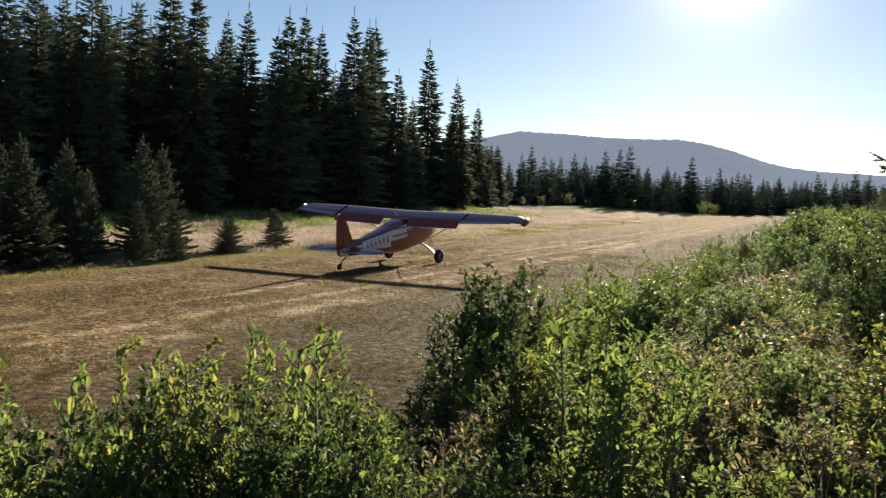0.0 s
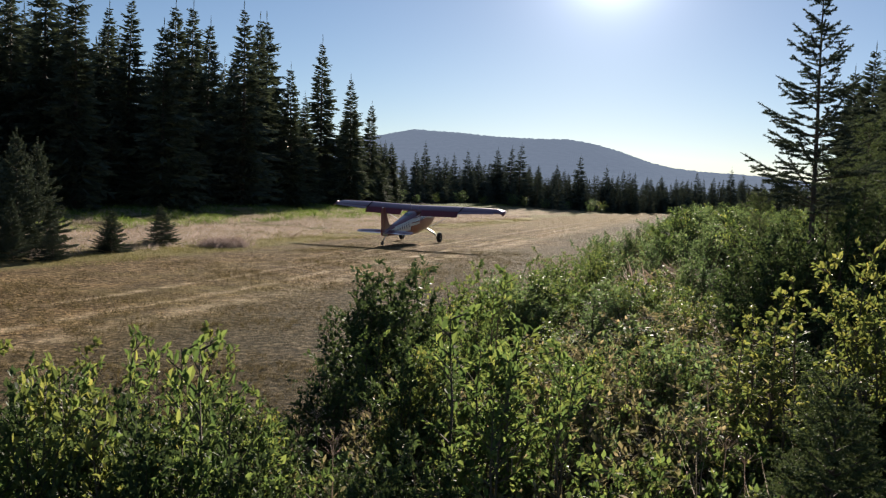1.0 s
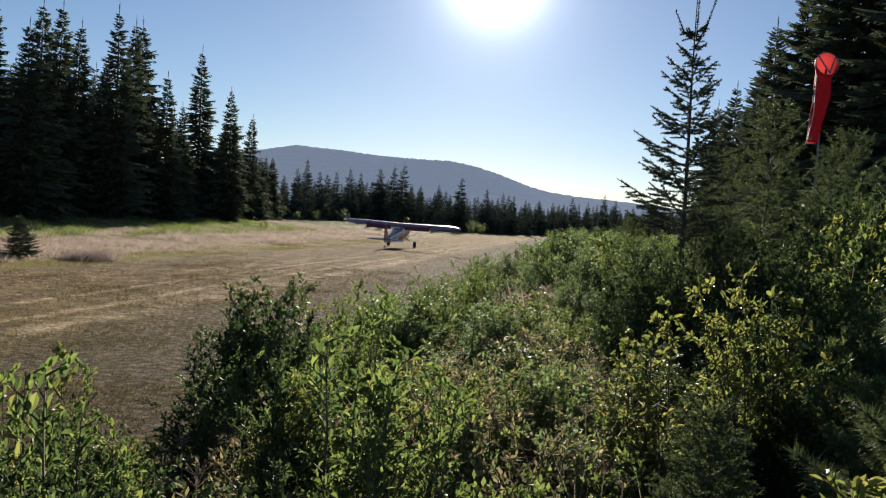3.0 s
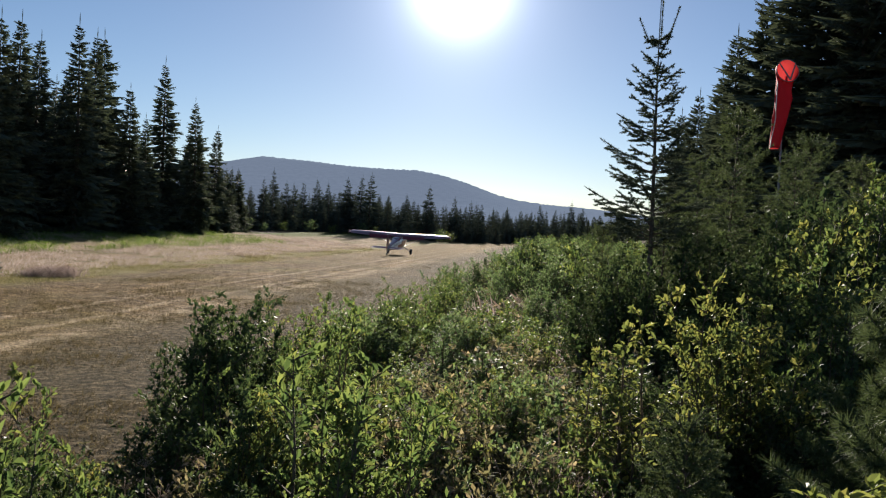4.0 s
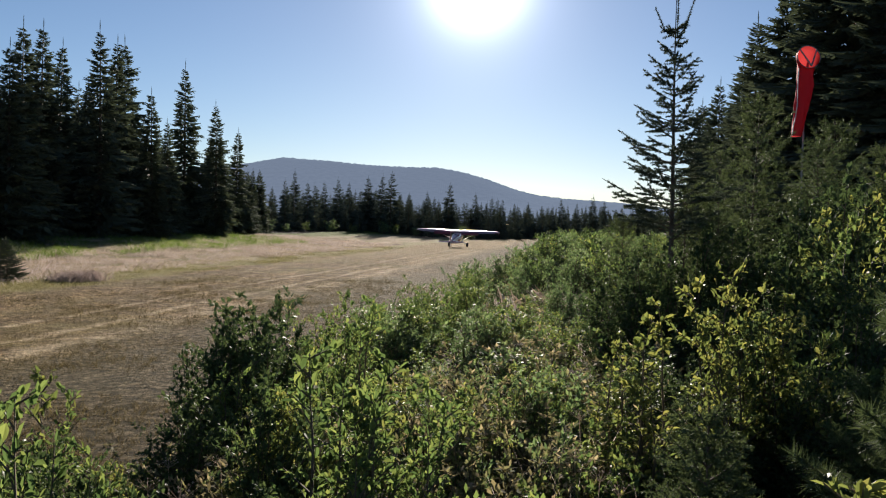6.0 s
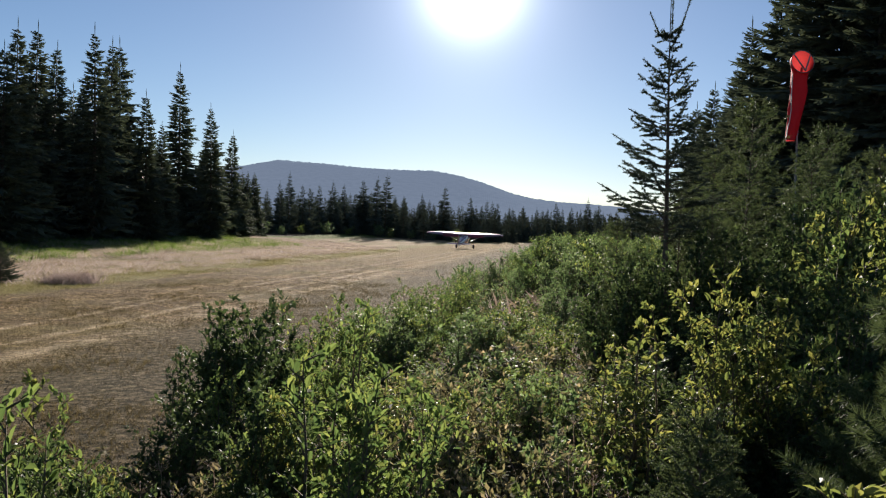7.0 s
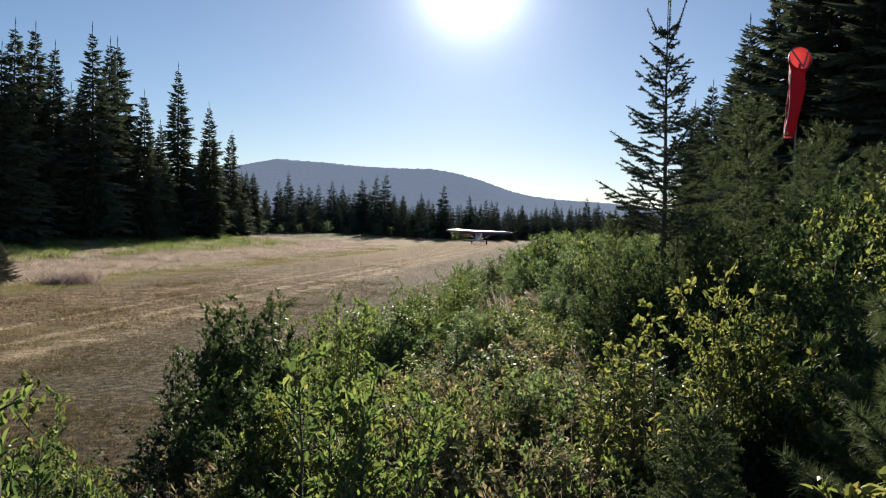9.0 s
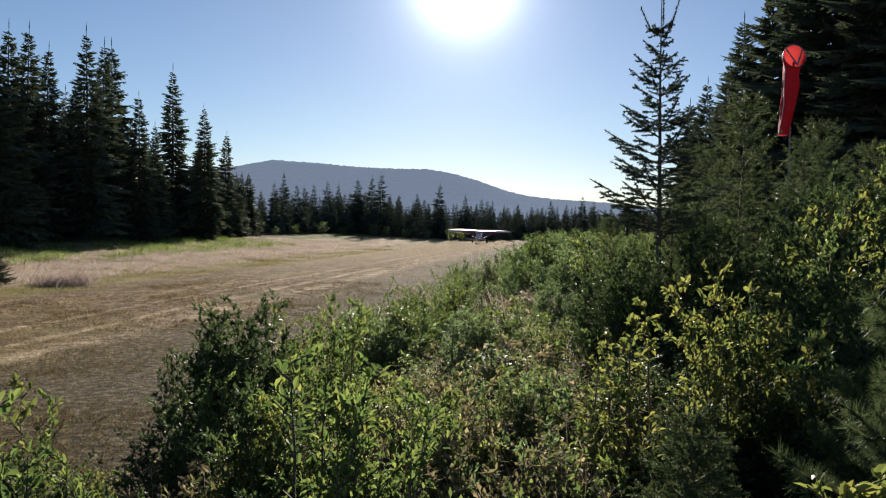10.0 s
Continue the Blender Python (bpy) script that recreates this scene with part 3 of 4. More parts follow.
# ---- young conifers ----
def young_trees():
    spruce = make_young("young_fir", "slender young fir with open upswept whorls and forked leader", 101, NEEDLE, tall=4.62, reach=1.5, whorls=13, per=7, twigs=8, needles=640, needle=0.028, stout=0.13, rise=0.34, start=0.37, power=1.12, leader=0.135, slack=0.001)
    first(spruce, 2.5, 9.62, 1.0, 20)
    low = make_young("young_pine", "bushy young pine with long needles beside the airstrip", 102, NEEDLE_YOUNG, tall=4.0, reach=1.15, whorls=14, per=6, twigs=5, needles=260, needle=0.065, stout=0.045, rise=0.6, start=0.06, power=0.7, bush=0.9, leader=0.07)
    first(low, 4.72, 13.1, 0.98, 0)
    put(low, 3.6, 11.4, 0.72)
    put(low, 5.6, 12.6, 0.8)
    put(low, 3.2, 10.4, 0.55)
    put(low, 3.05, 9.4, 0.5)
    put(low, 2.1, 10.3, 0.48)
    put(low, 2.75, 9.9, 0.58)
    put(low, 6.6, 14.6, 0.95)
    put(low, 8.3, 15.8, 0.9)
    near = make_young("pine_sapling", "small pine sapling with long soft needles close by", 103, NEEDLE_YOUNG, tall=1.5, reach=0.62, whorls=8, per=5, twigs=4, needles=1500, needle=0.065, stout=0.012, rise=0.7, start=0.1, power=0.6, leader=0.1)
    first(near, 1.86, 2.75, 1.1, 30)
    put(near, 2.05, 3.3, 1.0)
    sapling = make_young("fir_sapling", "small fir sapling with fine short needles among weeds", 120, NEEDLE_YOUNG, tall=1.1, reach=0.42, whorls=13, per=6, twigs=8, needles=800, needle=0.018, stout=0.08, rise=0.5, start=0.05, power=0.8, leader=0.09)
    first(sapling, 1.0, 3.2, 0.98, 15)
    put(sapling, 1.3, 4.0, 0.7)
    left = [make_young("young_spruce", "bushy young spruce at the edge of the airstrip", 110 + k, NEEDLE, tall=5.0, reach=1.5, whorls=22, per=8, twigs=7, needles=150, needle=0.07, rise=0.45, start=0.02, power=1.0, bush=0.9, leader=0.12, stout=0.24, slack=0.012) for k in range(2)]
    first(left[0], -21.65, 28.5, 1.0, 0)
    first(left[1], -21.9, 24.5, 0.92, 0)
    for x, y, s in ((-19.88, 32.1, 0.38), (-20.0, 36.7, 0.40), (-19.5, 27.6, 0.3), (-20.6, 33.4, 0.22)):
        put(left[0], x, y, s * 1.7, tall=s)
    for k, (x, y, s) in enumerate([(-21.5, 22.1, 0.92), (-22.2, 30.6, 0.95), (-22.7, 26.5, 0.62), (-23.0, 20.5, 1.0), (-23.5, 23.0, 0.9), (-20.4, 26.6, 0.5), (-24.0, 28.0, 0.7), (-20.9, 19.0, 0.9), (-22.5, 17.5, 1.0)]):
        put(left[k % 2], x, y, s * 1.0)


young_trees()


# ---- bushes of the bank ----
def bank_bushes():
    size = {}

    def kind(name, label, seed, material, tall, **how):
        ob = make_shrub(name, label, seed, material, "weeds" if name == "weed_clump" else "shrub", tall=tall, **how)
        size[ob.name] = tall * (0.8 if name == "alder_shoot" else 0.96)
        return ob
    alder = [kind("alder_shrub", "leafy green alder shrub on the bank", 200 + k, LEAF, 1.4, stems=9, spread=0.7, leaves=1750, leaf=0.056, slim=0.6, twig=0.3) for k in range(3)]
    field = [kind("alder_shrub", "leafy green alder shrub on the bank", 204 + k, LEAF, 1.4, stems=9, spread=0.75, leaves=1900, leaf=0.062, slim=0.58, twig=0.32, plain=True) for k in range(2)]
    shoot = [kind("alder_shoot", "slender alder shoot standing above the bushes", 207 + k, (LEAF, LEAF_YELLOW)[k], 1.3, stems=2, spread=0.12, leaves=170, leaf=0.05, slim=0.55, twig=0.15, leaf_start=0.35) for k in range(2)]
    yellow = [kind("yellowing_alder", "alder shrub with leaves turning yellow", 210 + k, LEAF_YELLOW, 1.4, stems=8, spread=0.5, leaves=1100, leaf=0.056, slim=0.6, leaf_start=0.25) for k in range(2)]
    column = kind("yellowing_alder", "slender alder with leaves turning yellow", 212, LEAF_YELLOW, 1.5, stems=5, spread=0.2, leaves=620, leaf=0.054, slim=0.58, twig=0.17, leaf_start=0.2)
    spray = [kind("yellowing_alder", "alder shrub with yellow-green upright shoots", 214 + k, LEAF_YELLOW, 1.8, stems=8, spread=0.5, leaves=1600, leaf=0.055, slim=0.6, twig=0.24, leaf_start=0.25) for k in range(2)]
    willow = [kind("willow_shrub", "dense willow shrub with small pale green leaves", 220 + k, (LEAF_WILLOW, LEAF, LEAF_WILLOW)[k], 1.6, stems=13, spread=0.62, leaves=2500, leaf=0.062, slim=0.5, twig=0.3, plain=True) for k in range(3)]
    dark = [kind("dark_shrub", "dense dark green shrub at the strip's edge", 230 + k, LEAF_DARK, 1.6, stems=16, spread=0.58, leaves=4600, leaf=0.056, slim=0.6, twig=0.32, plain=True) for k in range(2)]
    tall = [kind("tall_alder", "tall leafy alder in the thicket", 240 + k, LEAF_DARK if k else LEAF, 2.6, stems=9, spread=0.9, leaves=2600, leaf=0.085, slim=0.6, plain=True) for k in range(2)]
    low = [kind("low_shrub", "low leafy undergrowth between the bushes", 260 + k, (LEAF, LEAF_WILLOW, WEED)[k], 0.8, stems=12, spread=0.7, leaves=760, leaf=0.066, slim=0.55, twig=0.3, leaf_start=0.05, plain=True) for k in range(3)]
    weed = [kind("weed_clump", "dry brown weeds and seed heads", 250 + k, WEED, 0.65, stems=10, spread=0.4, leaves=420, leaf=0.05, slim=0.4, leaf_start=0.1, twig=0.14, plain=True) for k in range(3)]
    used = set()

    def plant(ob, x, y, top, wide=1.0):
        """Height from the ground to the given level."""
        k = max(0.25, (top - height(x, y)) / size[ob.name])
        w = wide * (k ** 0.5 if k > 1 else k ** 0.6)
        if ob.name in used:
            put(ob, x, y, w, tall=k)
        else:
            used.add(ob.name)
            ob.matrix_basis = pose(x, y, height(x, y) - 0.05, 0, 0, rnd.uniform(0, 360)) @ Matrix.Diagonal((w, w, k, 1))
    # single bushes that stand out
    for ob, x, y, top, wide in ((dark[0], -2.0, 7.5, 2.6, 0.95), (dark[1], -2.15, 7.1, 2.3, 0.6), (dark[0], -1.75, 7.9, 2.6, 0.8), (dark[1], -1.85, 7.1, 2.45, 0.8), (alder[0], -0.95, 6.9, 2.6, 0.55), (alder[1], -0.55, 3.65, 2.66, 0.7), (alder[2], -0.2, 3.9, 2.6, 0.7),
                                (alder[0], -0.75, 4.5, 2.5, 0.85), (alder[1], 0.05, 4.8, 2.35, 0.7), (dark[1], -1.75, 5.6, 2.05, 0.9)):
        plant(ob, x, y, top, wide)
    for ob, x, y, top, wide in ((column, 1.12, 4.6, 2.85, 1.0), (spray[0], 1.62, 4.7, 3.35, 0.75), (spray[1], 2.0, 4.9, 3.3, 0.75), (spray[0], 3.6, 7.3, 4.0, 0.9), (spray[1], 4.35, 8.4, 4.4, 0.95), (spray[0], 5.0, 9.5, 4.6, 1.0), (spray[1], 3.2, 6.2, 3.6, 0.8), (tall[1], 1.85, 4.9, 2.95, 0.6), (column, 1.0, 5.1, 2.6, 0.9), (field[1], 2.3, 5.4, 2.8, 0.7), (tall[1], 3.5, 7.4, 4.0, 0.8),
                                (tall[0], 4.4, 8.2, 4.1, 0.9), (tall[1], 4.9, 9.4, 4.3, 0.9), (tall[0], 3.1, 6.6, 3.4, 0.7), (yellow[1], 1.18, 2.05, 2.5, 0.42), (tall[0], 5.6, 10.8, 4.4, 0.9), (tall[1], 2.75, 5.6, 3.2, 0.7)):
        plant(ob, x, y, top, wide)
    for ob, x, y, top, wide in ((dark[0], 2.3, 19.9, 3.15, 1.3), (willow[0], 1.9, 21.0, 2.95, 1.2), (willow[1], 2.65, 14.5, 3.3, 0.9), (willow[2], 2.3, 16.0, 3.05, 1.0), (dark[1], 3.0, 17.2, 3.25, 1.2), (willow[0], 3.6, 22.0, 3.3, 1.3), (dark[0], 2.9, 24.5, 3.1, 1.3)):
        plant(ob, x, y, top, wide)
    for ob, x, y, top, wide in ((dark[0], 2.1, 8.9, 3.0, 0.8), (dark[1], 2.6, 8.9, 3.35, 0.85), (dark[0], 3.05, 9.2, 3.4, 0.85), (dark[1], 1.75, 9.3, 2.75, 0.8), (dark[0], 2.3, 9.9, 3.1, 0.8), (dark[1], 2.2, 7.6, 2.5, 0.8), (dark[0], 2.6, 7.4, 2.6, 0.8)):
        plant(ob, x, y, top, wide)
    # the left foreground
    for j in range(64):
        a = radians(-56 + 45 * (j + rnd.random()) / 64)
        d = rnd.uniform(3.0, 5.2)
        x, y = d * math.sin(a), d * math.cos(a)
        if -10.8 < offset(x, y):
            continue
        top = 3.17 - 0.235 * d + rnd.uniform(-0.25, 0.1) + 0.35 * noise.noise(Vector((x * 0.9, y * 0.9, 2)))
        if -22.5 < math.degrees(a) < -14:
            plant(dark[j % 2], x, y, 3.17 - 0.36 * d + rnd.uniform(-0.1, 0.1), 0.6)
            continue
        plant((alder[:2] + yellow[:1] + dark + dark[:1])[rnd.randrange(6)], x, y, top, 0.62)
    # the long belt of bushes beside the strip
    for j in range(400):
        y = 4.0 + 60 * rnd.random() ** 1.5
        o = -13.7 - (y * 0.2 + 3.4) * rnd.random()
        x = beside(y, o)
        d, a = math.hypot(x, y), math.degrees(math.atan2(x, y))
        if d < 5.2 and a > -12 or d < 6.4 and a < -10 or a > 15:
            continue
        if 1.0 < a < 13 and d < 6.8:
            continue
        clump = noise.noise(Vector((x * 0.45, y * 0.45, 6)))
        if clump < -0.28:
            continue
        if -22 < a < -15 and d < 7:
            continue
        top = 2.2 + rnd.uniform(-0.4, 0.1) + 0.55 * clump + 0.15 * smooth(d, 9, 14) + 0.8 * smooth(a, 3, 8) * smooth(d, 11, 20)
        if d < 9:
            top -= 0.2
        plant((willow + field[:1] + willow + dark[:1])[rnd.randrange(8)] if d > 9 else (willow[:2] + field)[rnd.randrange(4)], x, y, top, 0.85)
    # undergrowth
    for j in range(170):
        y = 2.6 + 34 * rnd.random() ** 1.5
        x = beside(y, -13.0 - (y * 0.2 + 4.5) * rnd.random())
        d, a = math.hypot(x, y), math.degrees(math.atan2(x, y))
        if d < 4.4 or a > 16 or a < -40:
            continue
        plant(low[rnd.randrange(3)], x, y, height(x, y) + rnd.uniform(0.4, 0.8), 1.2)
    # slender shoots above the leaves
    for j in range(46):
        a = radians(rnd.uniform(-50, 12))
        d = rnd.uniform(2.8, 7.5)
        x, y = d * math.sin(a), d * math.cos(a)
        if -11.5 < offset(x, y) or 2 < math.degrees(a) and d < 5 or -25 < math.degrees(a) < -13 and d < 5.5:
            continue
        plant(shoot[rnd.random() < 0.3], x, y, min(2.7, 3.17 - 0.165 * d + rnd.uniform(-0.2, 0.08)), 0.8)
    plant(shoot[0], -0.72, 6.3, 2.7, 1.0)
    plant(shoot[0], -0.35, 3.5, 2.72, 1.0)
    plant(shoot[0], -0.55, 3.6, 2.75, 1.0)
    for x, y, top in ((0.98, 1.97, 2.7), (1.03, 2.06, 2.64), (0.95, 2.0, 2.55), (1.08, 2.0, 2.68), (1.02, 1.92, 2.6)):
        plant(shoot[1], x, y, top, 1.1)
    # right-hand thicket
    for j in range(70):
        a = radians(rnd.uniform(13, 36))
        d = rnd.uniform(5.0, 13.0)
        x, y = d * math.sin(a), d * math.cos(a)
        top = 2.35 + rnd.uniform(-0.4, 0.3) + 1.3 * smooth(math.degrees(a), 18, 25) * smooth(d, 6, 9)
        plant((dark + dark + tall[1:])[rnd.randrange(5)], x, y, top, 0.9)
    for j in range(18):
        a = radians(rnd.uniform(14, 34))
        d = rnd.uniform(2.9, 5.0)
        x, y = d * math.sin(a), d * math.cos(a)
        plant((dark + field)[rnd.randrange(4)], x, y, 1.9 + rnd.uniform(-0.3, 0.15), 0.8)
    # dry weeds in the gaps
    for j in range(120):
        a = radians(rnd.uniform(-30, 16))
        d = rnd.uniform(2.4, 8.0)
        x, y = d * math.sin(a), d * math.cos(a)
        if -13.0 < offset(x, y):
            continue
        plant(weed[j % 3], x, y, height(x, y) + rnd.uniform(0.35, 0.75), 1.1)
    # low weeds down the bank's foot
    for j in range(90):
        y = 3 + 40 * rnd.random() ** 1.3
        x = beside(y, rnd.uniform(-14.4, -11.8))
        plant(weed[j % 3], x, y, height(x, y) + rnd.uniform(0.12, 0.4), 1.0)
    for j in range(40):
        a = radians(rnd.uniform(0, 15))
        d = rnd.uniform(2.8, 7.2)
        x, y = d * math.sin(a), d * math.cos(a)
        plant(weed[j % 3], x, y, height(x, y) + rnd.uniform(0.3, 0.6), 1.3)
    # green shoots and low leaves among them
    for j in range(34):
        a = radians(rnd.uniform(0, 16))
        d = rnd.uniform(2.7, 7.0)
        x, y = d * math.sin(a), d * math.cos(a)
        plant((low[:2] + alder[:1])[j % 3], x, y, height(x, y) + rnd.uniform(0.35, 0.7), 0.7)
    # light green bushes before the far trees and under the forest
    for x, y, top in ((-24.5, 138, 3.0), (-21.0, 142, 3.6), (-17.5, 146, 2.8), (-12.5, 150, 3.6), (-10.5, 151, 2.9), (-7.0, 156, 2.6), (1.5, 158, 3.0), (3.5, 160, 2.6), (-27.5, 122, 3.4), (-26.0, 128, 2.6), (-3.0, 160, 2.4)):
        plant(willow[rnd.randrange(3)], x, y, top, 1.8)


bank_bushes()


def ferns():
    """Fronds with paired leaflets."""
    rng = random.Random(5)
    verts, faces = [], []
    for k in range(9):
        a = k * 0.7 + rng.uniform(-0.2, 0.2)
        ln = rng.uniform(0.38, 0.6)
        out, side = Vector((math.cos(a), math.sin(a), 0)), Vector((-math.sin(a), math.cos(a), 0))
        for q in range(18):
            s = 0.15 + 0.85 * q / 18
            c = out * ln * s * 0.8 + Vector((0, 0, ln * (1.0 * s - 0.55 * s * s)))
            w = 0.13 * (1.05 - s) + 0.01
            for sg in (-1, 1):
                i = len(verts)
                tip = c + side * sg * w + out * w * 0.4 - Vector((0, 0, w * 0.15))
                mid = (c + tip) * 0.5
                verts.extend((c, mid + out * 0.012, tip, mid - out * 0.012))
                faces.append((i, i + 1, i + 2, i + 3))
    top = tagged(new("fern"), "light green fern among the weeds", "fern")
    part("frond_cluster", mesh_of("frond_cluster", verts, faces), LEAF_WILLOW, top)
    first(top, 0.92, 2.75, 1.0)
    for x, y, s in ((1.2, 2.5, 0.9), (0.7, 3.1, 0.8), (1.35, 3.2, 1.0), (0.5, 2.6, 0.8), (1.05, 3.5, 0.9), (1.7, 3.4, 1.1), (0.25, 2.9, 0.7), (1.5, 2.15, 0.9)):
        put(top, x, y, s, base=height(x, y) + 0.12)


ferns()


def seed_stalks():
    """Dead umbels on thin stalks."""
    rng = random.Random(9)
    verts, faces = [], []
    tube(verts, faces, [Vector((0, 0, 0)), Vector((0.02, 0.01, 0.4)), Vector((0.01, 0.03, 0.8))], [0.005, 0.004, 0.003], 5)
    stalk = mesh_of("stalk", verts, faces, True)
    hv, hf = [], []
    for k in range(13):
        a, r = k * 2.4, 0.012 * k ** 0.6
        c = Vector((0.01, 0.03, 0.8))
        tip = c + Vector((math.cos(a) * r * 2, math.sin(a) * r * 2, 0.06 + rng.uniform(0, 0.015)))
        tube(hv, hf, [c, tip], [0.0015, 0.001], 3)
        i = len(hv)
        hv.extend(tip + Vector(d) * 0.008 for d in ((1, 0, 0), (0, 1, 0), (-1, 0, 0), (0, -1, 0), (0, 0, 1.2)))
        hf.extend(((i, i + 1, i + 4), (i + 1, i + 2, i + 4), (i + 2, i + 3, i + 4), (i + 3, i, i + 4)))
    top = tagged(new("seed_stalk"), "dead pale seed head on a thin stalk", "dry plant", "seed stalks")
    part("stalk", stalk, STRAW, top)
    part("seed_head", mesh_of("seed_head", hv, hf), STRAW, top, "pale dry umbel")
    first(top, -1.22, 3.55, 0.9)
    for k in range(26):
        a = radians(rng.uniform(-27, 12))
        d = rng.uniform(3.4, 5.8)
        put(top, d * math.sin(a), d * math.cos(a), rng.uniform(0.55, 0.8))


seed_stalks()


# ---- grass ----
def blades(name, label, spots, material, low, high, width, lean):
    """Single blades over a stretch of ground."""
    n = len(spots)
    nr = np.random.default_rng(n)
    p = np.array([(x, y, height(x, y) - 0.02) for x, y in spots])
    a = nr.uniform(0, 2 * np.pi, n)
    h = nr.uniform(low, high, n) * np.array([0.8 + 0.7 * noise.noise(Vector((x * 0.25, y * 0.25, 4))) for x, y in spots])
    side = np.stack([np.cos(a), np.sin(a), np.zeros(n)], 1) * (width * nr.uniform(0.6, 1.3, n))[:, None]
    b = nr.uniform(0, 2 * np.pi, n)
    tip = p + np.stack([np.cos(b) * h * lean, np.sin(b) * h * lean, h], 1)
    mid = p + np.stack([np.cos(b) * h * lean * 0.3, np.sin(b) * h * lean * 0.3, h * 0.55], 1)
    if high < 0.2:
        verts = np.stack([p - side * 1.4, p + side * 1.4, tip], 1).reshape(-1, 3)
        faces = np.arange(n * 3).reshape(-1, 3)
    else:
        verts = np.stack([p - side, p + side, mid + side * 0.7, tip, mid - side * 0.7], 1).reshape(-1, 3)
        faces = np.arange(n)[:, None] * 5 + np.array([0, 1, 2, 3, 4])
    tagged(part(name, mesh_of(name, verts, faces), material), label, "grass", kind="stuff")


def grass():
    mound = [(-17.4 + rnd.gauss(0, 0.5), 38.0 + rnd.gauss(0, 0.6)) for k in range(5200)]
    blades("grass_mound", "pinkish mound of tall dry grass beside the strip", mound, MOUND_STRAW, 0.3, 0.62, 0.006, 0.7)
    tuft = [(2.0 + rnd.gauss(0, 0.26), 14.6 + rnd.gauss(0, 0.3)) for k in range(1100)]
    blades("straw_patch", "patch of tall straw-coloured grass among the bushes", tuft, STRAW, 0.2, 0.5, 0.003, 0.9)

    def belt(n, y0, y1, o0, o1, clump, power=1.0, near=0.12):
        out = []
        while len(out) < n:
            y = y0 + (y1 - y0) * rnd.random() ** power
            o = rnd.uniform(o0, o1)
            x = beside(y, o)
            if noise.noise(Vector((x * 0.3, y * 0.3, 9))) < rnd.uniform(-0.5, 0.3):
                continue
            for k in range(clump):
                out.append((x + rnd.gauss(0, near), y + rnd.gauss(0, near)))
        return out
    blades("dry_grass", "tall straw-coloured dry grass beside the airstrip", belt(120000, 18, 110, 7.5, 24, 26, 1.0, 0.22), STRAW, 0.08, 0.38, 0.006, 0.9)
    blades("green_grass", "rough green grass before the forest", belt(36000, 16, 95, 15, 29, 16, 1.0, 0.25), GRASS, 0.25, 0.7, 0.009, 0.6)
    blades("edge_grass", "short olive grass along the edge of the strip", belt(30000, 18, 100, 4.6, 10, 10, 1.2, 0.3), FRINGE, 0.05, 0.2, 0.008, 0.9)
    blades("mown_grass", "short dry mown grass on the airstrip", belt(50000, 8, 70, -14.5, 8, 9, 1.8), TURF, 0.03, 0.12, 0.006, 0.7)
    blades("grass_tuft", "small dark tufts of grass on the near side of the strip", belt(56000, 8.5, 44, -14.2, 3.0, 12, 1.5, 0.11), TURF, 0.04, 0.17, 0.006, 0.8)
    blades("bank_grass", "dry grass stalks between the bushes", belt(4500, 2.0, 22, -26, -13.2, 5, 1.5), STRAW, 0.2, 0.6, 0.003, 0.3)


grass()


def clods():
    """Loose lumps of earth and dead tufts on the near side of the strip."""
    rng = random.Random(31)
    verts, faces, made = [], [], 0
    while made < 3000:
        y = 9.0 + 24 * rng.random() ** 1.3
        x = beside(y, rng.uniform(-14.0, -4.0))
        if noise.noise(Vector((x * 0.55, y * 0.3, 12))) < rng.uniform(-0.25, 0.45):
            continue
        r, z, i, turn = rng.uniform(0.008, 0.034), height(x, y), len(verts), rng.uniform(0, 6.3)
        verts.extend((x + r * rng.uniform(0.7, 1.4) * math.cos(turn + 1.257 * k), y + r * rng.uniform(0.7, 1.4) * math.sin(turn + 1.257 * k), z - 0.01 + r * rng.uniform(0, 0.35)) for k in range(5))
        verts.append((x + r * rng.uniform(-0.4, 0.4), y + r * rng.uniform(-0.4, 0.4), z + r * rng.uniform(0.35, 0.8)))
        faces.extend((i + k, i + (k + 1) % 5, i + 5) for k in range(5))
        made += 1
    soil = foliage("loose_earth", ((0.1, (0.10, 0.08, 0.05)), (0.5, (0.22, 0.175, 0.11)), (0.95, (0.42, 0.34, 0.23))), 0.3, 1.0, 0.02)
    tagged(part("earth_clods", mesh_of("earth_clods", verts, faces), soil), "loose brown clods and dead tufts on the mown strip", "soil", kind="stuff")


clods()

